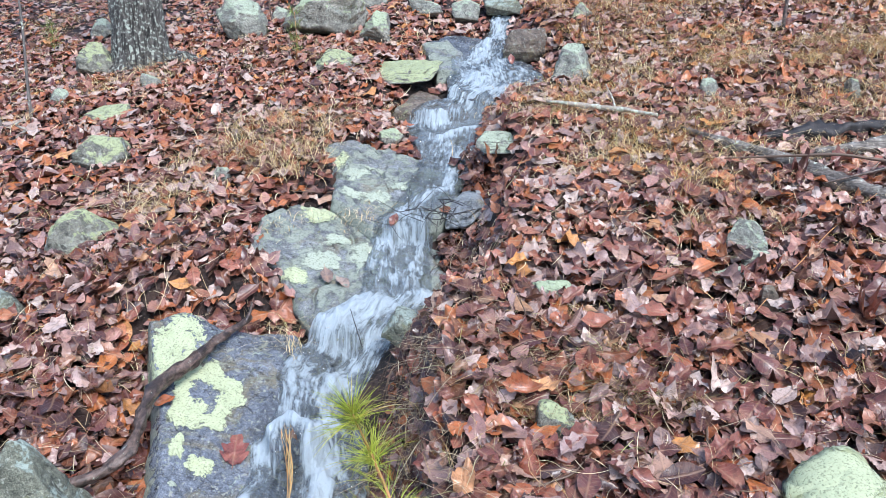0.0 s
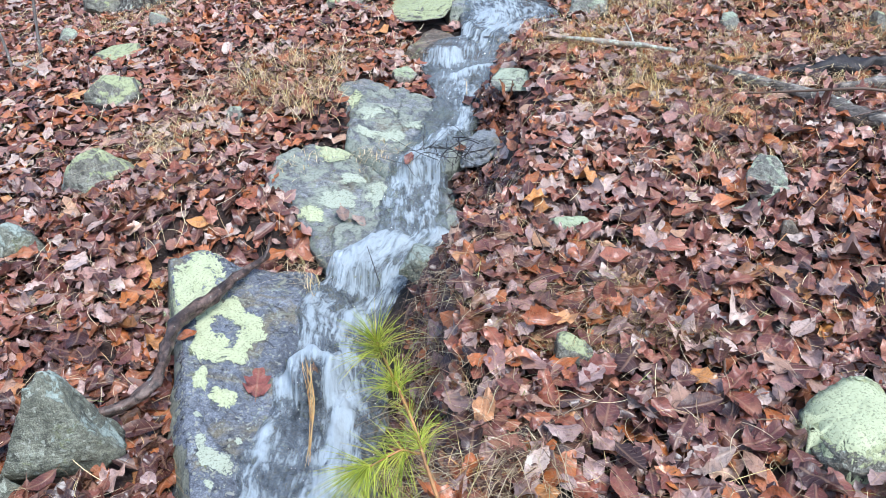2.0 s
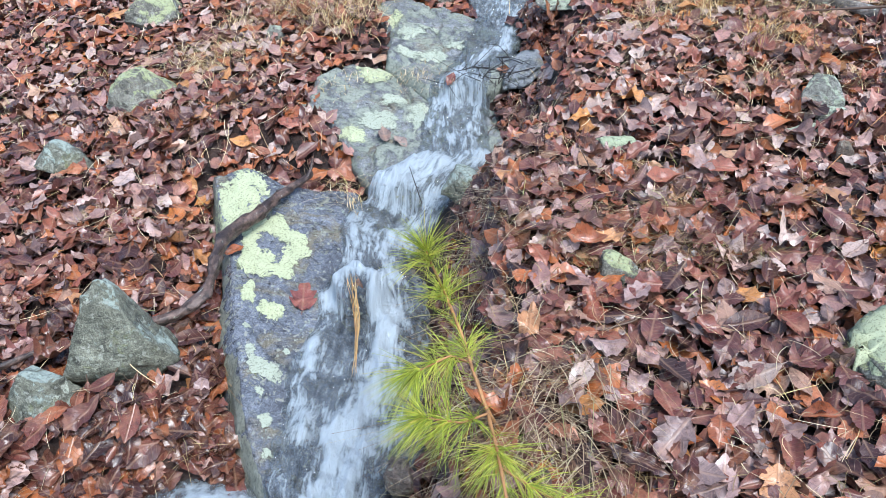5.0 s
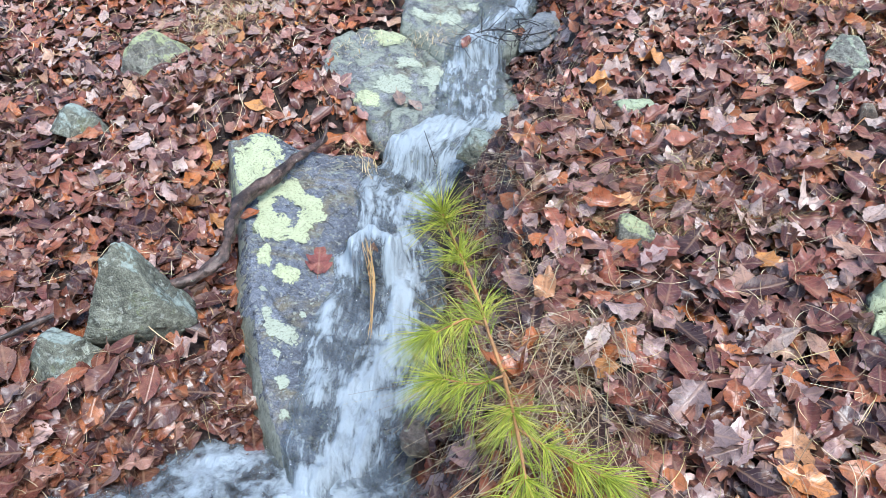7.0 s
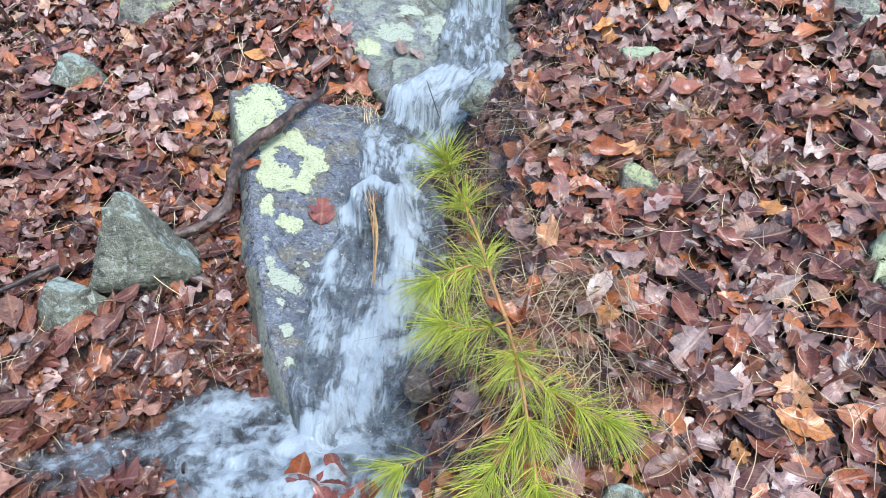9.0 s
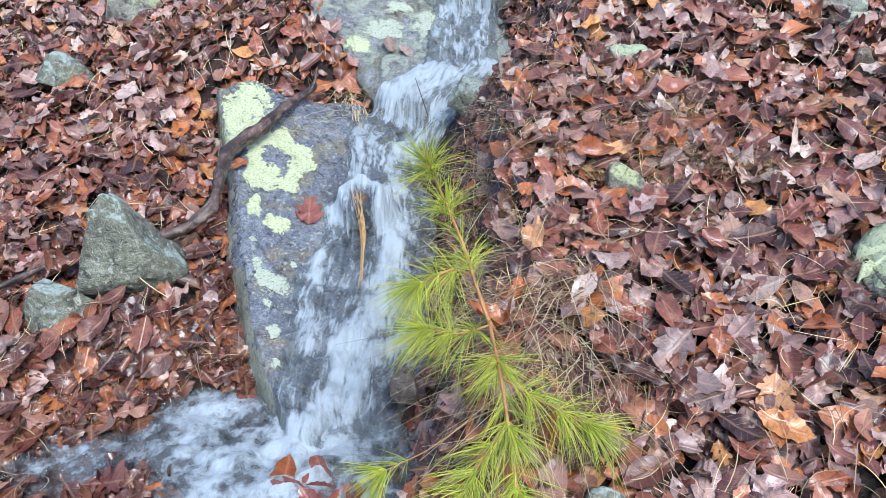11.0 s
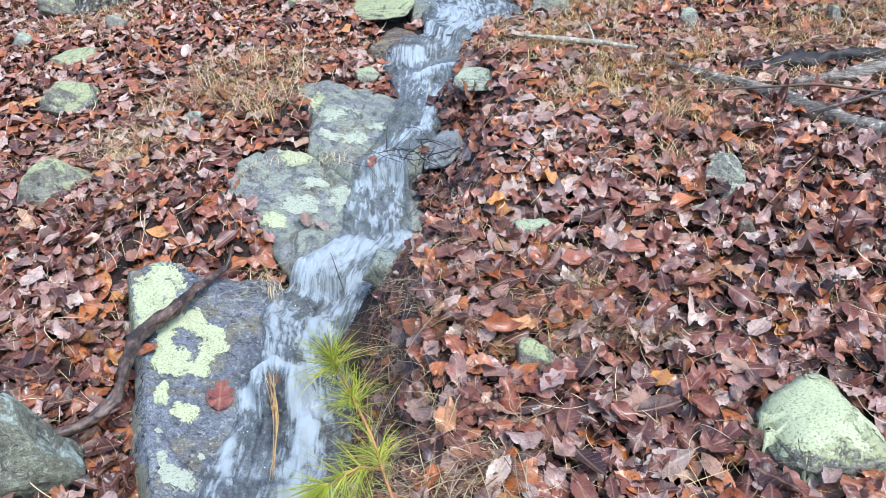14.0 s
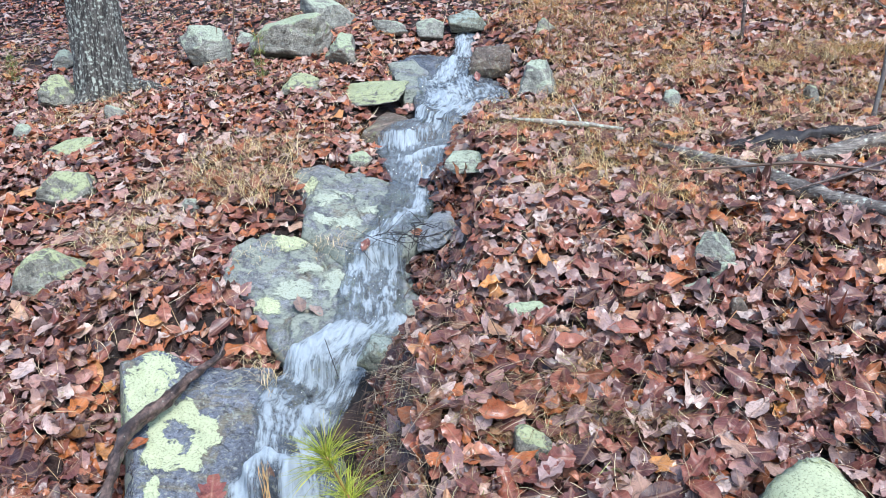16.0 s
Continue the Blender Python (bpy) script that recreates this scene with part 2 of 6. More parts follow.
def blade_material(name, stops, rough=0.55, thin=0.0):
    m, nt, b = material(name)
    island = nt.nodes.new("ShaderNodeNewGeometry").outputs["Random Per Island"]
    col = mix(nt, ramp(nt, speckle(nt, coords(nt), 40.0), [(0.4, 0.15), (0.6, 0.0)]), ramp(nt, island, stops), (0.10, 0.07, 0.035))
    nt.links.new(col, b.inputs["Base Color"])
    b.inputs["Roughness"].default_value = rough
    if thin:
        glow = node(nt, "ShaderNodeBsdfTranslucent", Color=col)
        both = nt.nodes.new("ShaderNodeMixShader")
        both.inputs[0].default_value = thin
        nt.links.new(b.outputs[0], both.inputs[1])
        nt.links.new(glow.outputs[0], both.inputs[2])
        nt.links.new(both.outputs[0], nt.nodes["Material Output"].inputs["Surface"])
    return m


straw = blade_material("dry_straw_grass", [(0.0, (0.46, 0.29, 0.13)), (0.3, (0.82, 0.65, 0.37)), (0.6, (0.90, 0.78, 0.53)), (0.88, (0.84, 0.61, 0.27)), (1.0, (0.50, 0.50, 0.20))], thin=0.1)
thatch_blade = blade_material("tan_thatch", [(0.0, (0.14, 0.09, 0.055)), (0.35, (0.34, 0.24, 0.14)), (0.7, (0.58, 0.46, 0.29)), (0.92, (0.70, 0.59, 0.39)), (1.0, (0.36, 0.38, 0.14))], thin=0.25)
brown_straw = blade_material("brown_bank_straw", [(0.0, (0.14, 0.085, 0.04)), (0.5, (0.36, 0.23, 0.10)), (0.85, (0.56, 0.42, 0.20)), (1.0, (0.34, 0.36, 0.12))], thin=0.2)
green_blade = blade_material("green_grass", [(0.0, (0.16, 0.22, 0.05)), (1.0, (0.30, 0.36, 0.10))])
gold_blade = blade_material("golden_pine_straw", [(0.0, (0.64, 0.34, 0.11)), (0.5, (0.80, 0.52, 0.20)), (1.0, (0.86, 0.68, 0.36))], thin=0.1)
needle = blade_material("yellow_green_pine_needle", [(0.0, (0.20, 0.29, 0.03)), (0.45, (0.44, 0.52, 0.05)), (0.8, (0.62, 0.66, 0.09)), (1.0, (0.62, 0.48, 0.10))], 0.4)
twig_brown = blade_material("brown_twig", [(0.0, (0.07, 0.045, 0.035)), (0.6, (0.14, 0.09, 0.065)), (1.0, (0.30, 0.20, 0.13))])


def wood_material(name, dark, light, lichen, rough=0.6, stretch=(60.0, 60.0, 5.0)):
    m, nt, b = material(name)
    fibre = speckle(nt, coords(nt, scale=stretch), 1.0, 6.0, 0.65, 0.5)
    vec = coords(nt)
    col = ramp(nt, fibre, [(0.3, dark), (0.7, light)])
    col = mix(nt, ramp(nt, speckle(nt, vec, 17.0, 5.0, 0.65), [(0.42, 0.8), (0.55, 0.0)]), col, tuple(2 * c for c in dark))
    crust = ramp(nt, speckle(nt, vec, 34.0, 5.0), [(0.70 - 0.3 * lichen, 0.0), (0.74 - 0.3 * lichen, 1.0)])
    col = mix(nt, crust, col, (0.52, 0.57, 0.47))
    nt.links.new(col, b.inputs["Base Color"])
    b.inputs["Roughness"].default_value = rough
    bump(nt, b, fibre, 0.8, 0.006)
    return m


wet_branch = wood_material("wet_dark_branch", (0.012, 0.009, 0.008), (0.26, 0.175, 0.14), 0.12, 0.32, (60.0, 22.0, 60.0))
dead_wood = wood_material("grey_rotten_wood", (0.03, 0.024, 0.02), (0.42, 0.37, 0.32), 0.3, 0.6, (9.0, 60.0, 110.0))
charred = wood_material("blackened_wood", (0.012, 0.011, 0.012), (0.06, 0.05, 0.05), 0.0)
pale_twig = wood_material("lichened_pale_twig", (0.20, 0.17, 0.14), (0.46, 0.43, 0.36), 0.5)
pine_bark = wood_material("orange_brown_pine_shoot", (0.26, 0.13, 0.05), (0.46, 0.24, 0.10), 0.0)
sapling_bark = wood_material("grey_sapling_bark", (0.06, 0.05, 0.045), (0.24, 0.22, 0.20), 0.35)


def bark_material():
    m, nt, b = material("furrowed_oak_bark")
    vec = coords(nt)
    ridge = speckle(nt, coords(nt, scale=(48.0, 48.0, 10.0)), 1.0, 7.0, 0.7, 0.5)
    col = ramp(nt, ridge, [(0.40, (0.014, 0.012, 0.011)), (0.50, (0.085, 0.078, 0.068)), (0.66, (0.23, 0.22, 0.195))])
    crust = ramp(nt, speckle(nt, vec, 42.0, 6.0, 0.65), [(0.53, 0.0), (0.57, 0.9)])
    col = mix(nt, calc(nt, "MULTIPLY", crust, ramp(nt, ridge, [(0.42, 0.0), (0.52, 1.0)])), col, (0.58, 0.63, 0.54))
    nt.links.new(col, b.inputs["Base Color"])
    b.inputs["Roughness"].default_value = 0.7
    bump(nt, b, ridge, 1.0, 0.03)
    return m


bark = bark_material()


def water_material(name, along, broad):
    """Clear running water that breaks into white streaks where the foam attribute is high; low values paint a pale
    sky-reflection veil.
    """
    m, nt, b = material(name)
    b.inputs["Base Color"].default_value = (0.53, 0.61, 0.66, 1)
    b.inputs["Roughness"].default_value = 0.35
    uv = coords(nt, "UV")
    foam = node(nt, "ShaderNodeAttribute")
    foam.attribute_name = "foam"
    swirl = node(nt, "ShaderNodeTexNoise", Vector=uv, Scale=11.0, Detail=3.0)
    shift = node(nt, "ShaderNodeVectorMath", Vector=swirl.outputs["Color"])
    shift.operation = "MULTIPLY_ADD"
    shift.inputs[1].default_value = (0.035, 0.05, 0.0)
    nt.links.new(uv, shift.inputs[2])
    pull = node(nt, "ShaderNodeMapping", Vector=shift.outputs[0])
    pull.inputs["Scale"].default_value = (*along, 1.0)
    streak = speckle(nt, pull.outputs[0], 1.0, 5.0, 0.62)
    fine = speckle(nt, shift.outputs[0], 120.0, 4.0, 0.7)
    slow = node(nt, "ShaderNodeMapping", Vector=shift.outputs[0])
    slow.inputs["Scale"].default_value = (*broad, 1.0)
    lumps = speckle(nt, slow.outputs[0], 1.0, 4.0, 0.6, 0.2)
    rope = calc(nt, "MAXIMUM", calc(nt, "SUBTRACT", 1.0, calc(nt, "MULTIPLY", calc(nt, "ABSOLUTE", calc(nt, "SUBTRACT", speckle(nt, pull.outputs[0], 0.55, 2.0, 0.5), 0.5)), 7.0)), 0.0)
    s = calc(nt, "ADD", calc(nt, "MULTIPLY", streak, 0.30), calc(nt, "ADD", calc(nt, "MULTIPLY", fine, 0.14), calc(nt, "ADD", calc(nt, "MULTIPLY", lumps, 0.50), calc(nt, "MULTIPLY", rope, 0.09))))
    amount = calc(nt, "ADD", calc(nt, "MULTIPLY_ADD", s, 1.7, -0.37), calc(nt, "SUBTRACT", foam.outputs["Fac"], 0.5))
    white = ramp(nt, amount, [(0.18, 0.03), (0.36, 0.19), (0.50, 0.46), (0.61, 0.78), (0.78, 0.98)])
    clear = node(nt, "ShaderNodeBsdfTransparent", Color=(0.95, 0.97, 0.98, 1))
    shine = node(nt, "ShaderNodeBsdfGlossy", Color=(1, 1, 1, 1), Roughness=0.09)
    ripple = node(nt, "ShaderNodeBump", Height=calc(nt, "ADD", streak, calc(nt, "ADD", lumps, fine)), Strength=0.8, Distance=0.018)
    nt.links.new(ripple.outputs[0], shine.inputs["Normal"])
    nt.links.new(ripple.outputs[0], b.inputs["Normal"])
    fres = node(nt, "ShaderNodeFresnel", IOR=1.4)
    nt.links.new(ripple.outputs[0], fres.inputs["Normal"])
    a = nt.nodes.new("ShaderNodeMixShader")
    nt.links.new(fres.outputs[0], a.inputs[0])
    nt.links.new(clear.outputs[0], a.inputs[1])
    nt.links.new(shine.outputs[0], a.inputs[2])
    c = nt.nodes.new("ShaderNodeMixShader")
    nt.links.new(white, c.inputs[0])
    nt.links.new(a.outputs[0], c.inputs[1])
    nt.links.new(b.outputs[0], c.inputs[2])
    nt.links.new(c.outputs[0], nt.nodes["Material Output"].inputs["Surface"])
    return m


water_mat = water_material("running_water", (62.0, 11.0), (30.0, 20.0))
pool_mat = water_material("pool_water", (34.0, 26.0), (15.0, 17.0))

# ---------------------------------------------------------------- shape of the hillside
def lattice(x, y, seed=0):
    """Smooth value noise in -1..1 at unit spacing."""
    x, y = np.asarray(x, float), np.asarray(y, float)
    i, j = np.floor(x), np.floor(y)
    u, v = x - i, y - j
    u, v = u * u * (3 - 2 * u), v * v * (3 - 2 * v)

    def h(a, b):
        s = np.sin(a * 127.1 + b * 311.7 + seed * 74.7) * 43758.5453
        return 2 * (s - np.floor(s)) - 1
    return (h(i, j) * (1 - u) + h(i + 1, j) * u) * (1 - v) + (h(i, j + 1) * (1 - u) + h(i + 1, j + 1) * u) * v


def rough(x, y, seed=0, octaves=4):
    return sum(lattice(x * 2 ** k, y * 2 ** k, seed + k) * 0.5 ** k for k in range(octaves))


def ease(a, b, v):
    k = np.clip((v - a) / (b - a), 0, 1)
    return k * k * (3 - 2 * k)


POOL = 0.14                # water level of the pool at the foot of the slab
STREAM_Y = [0.6, 1.15, 1.30, 1.37, 1.43, 1.48, 1.75, 2.2, 2.55, 2.70, 2.76, 2.84, 2.92, 3.1, 3.45, 3.57, 3.74, 4.1, 4.5, 4.71, 4.83, 5.0, 5.4, 5.9, 6.14, 6.34, 7.2, 9.0]
STREAM_X = [-0.68, -0.64, -0.61, -0.57, -0.46, -0.43, -0.40, -0.44, -0.39, -0.37, -0.33, -0.24, -0.19, -0.155, -0.14, -0.04, 0.03, 0.02, 0.0, 0.02, 0.15, 0.33, 0.33, 0.40, 0.46, 0.60, 0.8, 1.3]
STREAM_W = [0.48, 0.41, 0.36, 0.29, 0.16, 0.125, 0.135, 0.20, 0.19, 0.16, 0.19, 0.23, 0.17, 0.13, 0.13, 0.10, 0.09, 0.17, 0.26, 0.26, 0.21, 0.31, 0.29, 0.12, 0.11, 0.14, 0.10, 0.10]
STREAM_D = [0.12, 0.14, 0.15, 0.15, 0.15, 0.15, 0.16, 0.18, 0.20, 0.20, 0.20, 0.21, 0.21, 0.22, 0.21, 0.20, 0.20, 0.19, 0.19, 0.18, 0.17, 0.16, 0.15, 0.12, 0.10, 0.08, 0.05, 0.03]
DROPS = [(1.50, 0.05), (2.12, 0.05), (2.52, 0.03), (3.02, 0.07), (3.40, 0.05), (4.02, 0.04), (4.36, 0.04), (4.88, 0.07), (5.35, 0.06), (6.0, 0.06)]


# sheets of bedrock: outline, height at its middle and rise per metre in x and y
BEDROCK = {
    "upper_bed": ([(-0.1, 5.75), (0.16, 5.95), (0.42, 5.9), (0.55, 5.5), (0.72, 4.9), (0.62, 4.72), (0.25, 4.68), (0.03, 4.8), (0.02, 5.25)], (1.60, 0.0, 0.34)),
    "upper_ledge": ([(-0.16, 5.62), (0.03, 5.75), (0.14, 5.5), (0.1, 5.12), (-0.04, 5.06)], (1.685, -0.1, 0.33)),
    "flat_ledge": ([(-0.3, 4.62), (-0.16, 4.92), (0.06, 4.76), (0.16, 4.58), (-0.08, 4.5)], (1.37, -0.02, 0.33)),
    "drop_rock": ([(0.02, 3.47), (0.03, 3.58), (0.10, 3.68), (0.19, 3.67), (0.20, 3.52), (0.12, 3.44)], (0.955, 0.15, 0.33)),
    "upper_slab": ([(-0.69, 4.10), (-0.54, 4.20), (-0.28, 4.18), (-0.08, 4.10), (0.10, 3.92), (0.11, 3.65), (-0.06, 3.42), (-0.24, 3.36), (-0.38, 3.41), (-0.53, 3.54), (-0.56, 3.80)], (1.02, -0.12, 0.33)),
    "mid_slab": ([(-0.87, 3.17), (-0.85, 3.42), (-0.72, 3.60), (-0.5, 3.56), (-0.3, 3.44), (-0.02, 3.40), (0.03, 3.1), (0.02, 2.92), (-0.16, 2.82), (-0.32, 2.74), (-0.5, 2.74), (-0.62, 2.9), (-0.74, 3.08)], (0.75, -0.14, 0.33)),
    "big_slab": ([(-1.10, 2.62), (-1.02, 2.70), (-0.84, 2.70), (-0.70, 2.72), (-0.58, 2.76), (-0.44, 2.66), (-0.27, 2.40), (-0.24, 1.75), (-0.29, 1.55), (-0.34, 1.38), (-0.5, 1.34), (-0.59, 1.40), (-0.66, 1.50), (-0.745, 1.66), (-0.79, 1.79), (-0.85, 1.98), (-0.93, 2.23), (-1.03, 2.46)], (0.405, -0.33, 0.28)),
}


def inside(outline, x, y):
    """Distance-like measure of being inside an outline: 1 well inside, 0 on its edge and out."""
    o = np.array(outline)
    odd = np.zeros(np.shape(x), bool)
    near = np.full(np.shape(x), 9.0)
    for a, b in zip(o, np.roll(o, -1, 0)):
        cross = (a[1] > y) != (b[1] > y)
        at_x = (b[0] - a[0]) * (y - a[1]) / (b[1] - a[1] + 1e-12) + a[0]
        odd ^= cross & (x < at_x)
        e = b - a
        t = np.clip(((x - a[0]) * e[0] + (y - a[1]) * e[1]) / (e @ e), 0, 1)
        near = np.minimum(near, np.hypot(x - a[0] - t * e[0], y - a[1] - t * e[1]))
    return np.where(odd, near, -near)


def ground(x, y):
    """Height of the hillside with the gully in it."""
    x, y = np.asarray(x, float), np.asarray(y, float)
    far = np.where(y > 11, 11 + 9 * (1 - np.exp(-np.maximum(y - 11, 0) / 9)), np.where(y < 0.2, 0.2 - 3.5 * (1 - np.exp(np.minimum(y - 0.2, 0) / 3.5)), y))
    wide = 7 * np.tanh(x / 7)
    z = -0.123 + 0.0954 * wide + 0.3473 * far
    z = z + 0.035 * lattice(x * 0.9 + 3.1, y * 0.9, 5) + 0.018 * lattice(x * 2.3, y * 2.3 + 7, 6) + 0.006 * lattice(x * 7, y * 7, 7)
    off = x - np.interp(y, STREAM_Y, STREAM_X)
    half = np.interp(y, STREAM_Y, STREAM_W)
    deep = np.interp(y, STREAM_Y, STREAM_D) * ease(9.0, 7.0, y)
    left = ease(-(half + 0.62), -half, off)
    open_bank = np.exp(-((y - 2.66) / 0.26) ** 2)
    right = ease(half + 0.16 + 0.20 * open_bank, half - 0.01, off)
    steps = sum(h * (ease(c - 0.05, c + 0.05, y) - np.clip((y - c + 0.25) / 0.5, 0, 1)) for c, h in DROPS)
    gully = np.where(off < 0, left, right)
    z = z - deep * gully + steps * np.where(np.abs(off) < half + 0.3, 1, 0) * gully
    z = z + 0.05 * np.exp(-((off - half - 0.24) / 0.16) ** 2) * ease(4.3, 3.2, y) * ease(0.8, 1.3, y) * (1 - open_bank)
    shore = np.hypot((x + 0.80) / 0.56, (y - 1.18) / 0.37) + 0.14 * rough(x * 4, y * 4, 44, 3)
    bed = POOL - 0.028 + 0.02 * lattice(x * 9, y * 9, 45)
    # below the pool the ground rises to a sill that holds the water
    z = np.where(y < 1.18, np.maximum(z, POOL + 0.012 - 0.5 * np.maximum(0.0, shore - 1.12)), z)
    z = z + (np.minimum(z, bed) - z) * ease(1.12, 0.88, shore)
    for outline, (h, fx, fy) in BEDROCK.values():
        c = np.mean(outline, 0)
        sheet = h + fx * (np.maximum(x, -0.9 if h < 0.5 else -9) - c[0]) + fy * (y - c[1])
        below = 0.035 if h > 0.5 else 0.035 + 0.11 * ease(-0.50, -0.72, x)
        z = z + (np.minimum(z, sheet - below) - z) * ease(-0.30, -0.04 if h < 0.5 else 0.0, inside(outline, x, y))
    return z


def slope_normal(x, y, e=0.03):
    gx = (ground(x + e, y) - ground(x - e, y)) / (2 * e)
    gy = (ground(x, y + e) - ground(x, y - e)) / (2 * e)
    n = np.stack([-gx, -gy, np.ones_like(gx)], -1)
    return n / np.linalg.norm(n, axis=-1, keepdims=True)


def mesh_of(name, verts, faces, mat, smooth=True, uvs=None):
    me = bpy.data.meshes.new(name)
    if isinstance(faces, list):
        me.from_pydata(np.asarray(verts).tolist(), [], faces)
    else:
        faces = np.asarray(faces, dtype=np.int32)
        me.vertices.add(len(verts))
        me.vertices.foreach_set("co", np.asarray(verts, dtype=np.float32).ravel())
        me.loops.add(faces.size)
        me.loops.foreach_set("vertex_index", faces.ravel())
        me.polygons.add(len(faces))
        me.polygons.foreach_set("loop_start", np.arange(0, faces.size, faces.shape[1], dtype=np.int32))
        me.update(calc_edges=True)
    if uvs is not None:
        layer = me.uv_layers.new(name="UVMap")
        idx = np.empty(len(me.loops), dtype=np.int32)
        me.loops.foreach_get("vertex_index", idx)
        layer.data.foreach_set("uv", np.asarray(uvs, dtype=np.float32)[idx].ravel())
    if smooth:
        me.polygons.foreach_set("use_smooth", np.ones(len(me.polygons), dtype=bool))
    me.materials.append(mat)
    me.update()
    return me


def part(name, me, parent, label=""):
    ob = new(name, me)
    ob.parent = parent
    return tagged(ob, label) if label else ob


def quads(rows, cols, wrap=False):
    i = np.arange(rows - 1)[:, None] * cols
    j = np.arange(cols if wrap else cols - 1)[None]
    k = (j + 1) % cols
    return np.stack([i + j, i + k, i + cols + k, i + cols + j], -1).reshape(-1, 4)


near_x = np.concatenate([np.arange(-3.6, -1.3, 0.05), np.arange(-1.3, 1.0, 0.02), np.arange(1.0, 3.61, 0.05)])
near_y = np.concatenate([np.arange(0.0, 6.4, 0.025), np.arange(6.4, 9.01, 0.05)])
grow = np.cumsum(0.05 * 1.22 ** np.arange(34))
gx = np.concatenate([near_x[0] - grow[::-1], near_x, near_x[-1] + grow])
gy = np.concatenate([near_y[0] - grow[::-1], near_y, near_y[-1] + grow])
GX, GY = np.meshgrid(gx, gy)
verts = np.stack([GX, GY, ground(GX, GY)], -1).reshape(-1, 3)
ground_ob = tagged(new("ground", mesh_of("ground", verts, quads(len(gy), len(gx)), soil)), "steep hillside of dark leaf mould under wet fallen leaves", "ground", kind="structure")


# ---------------------------------------------------------------- rocks
rng = np.random.default_rng(11)
covers = []        # rocks that keep leaves off


WORN = {54: 5, 55: 14, 27: 20, 59: 14}       # exponents of the more rounded stones


def rock_mesh(name, size, seed, mat, peak=0.0, level=4, lean=0.0):
    """A block split along a few planes, its edges worn round. lean tips its top backwards."""
    r = np.random.default_rng(seed)
    bm = bmesh.new()
    bmesh.ops.create_icosphere(bm, subdivisions=level, radius=1.0)
    bm.verts.ensure_lookup_table()
    v = np.array([q.co[:] for q in bm.verts])
    faces = [[q.index for q in f.verts] for f in bm.faces]
    bm.free()
    planes = [(0, -0.42, 1), (0, 0, -1), (1, 0, 0.15), (-1, 0.1, 0.1), (0.1, 1, 0.1), (0, -1, 0.25)]
    n = np.array(planes + r.normal(size=(7, 3)).tolist(), float)
    n[:6] += r.normal(size=(6, 3)) * 0.22
    n /= np.linalg.norm(n, axis=1, keepdims=True)
    far = np.concatenate([r.uniform(0.68, 0.9, 6), r.uniform(0.78, 1.05, 7)])
    far[0] = 0.8
    dots = np.maximum(v @ n.T, 1e-4) / far
    worn = WORN.get(seed, 60)
    rad = (dots ** worn).sum(1) ** (-1 / worn)
    p = v * rad[:, None]
    p /= np.abs(p).max(0)
    q = p * 3.0 + seed * 1.7
    bumpy = rough(q[:, 0] + q[:, 2] * 0.7, q[:, 1] - q[:, 2] * 0.9, seed % 50, 5)
    ledge = rough(q[:, 2] * 2.2 + 0.3 * q[:, 0], q[:, 0] * 0.4 + q[:, 1] * 0.4, seed % 50 + 9, 3)
    p = p * (1 + 0.055 * bumpy + 0.035 * ledge)[:, None]
    rise = np.clip((p[:, 2:3] + 1) / 2, 0, None)
    p[:, :2] = p[:, :2] * (1 - peak * rise ** 1.2) + np.array([[0.25 * math.sin(seed), 0.15]]) * peak * rise
    p = p * (np.array(size) / 2)
    p[:, 1] += lean * p[:, 2]
    return mesh_of(name, p, faces, mat)


def rock(name, label, x, y, size, yaw, seed, mat, sink=0.3, tilt=(0, 0), level=4, peak=0.0, cover=True, z=None):
    w, d, h = size
    ob = tagged(new(name, rock_mesh(name, size, seed, mat, level=level, peak=peak)), label, name.replace("_", " "))
    base = float(ground(x, y)) if z is None else z
    ob.matrix_world = pose(x, y, base + h * (0.5 - sink), tilt[0], tilt[1], yaw)
    if cover:
        covers.append(ob)
    return ob


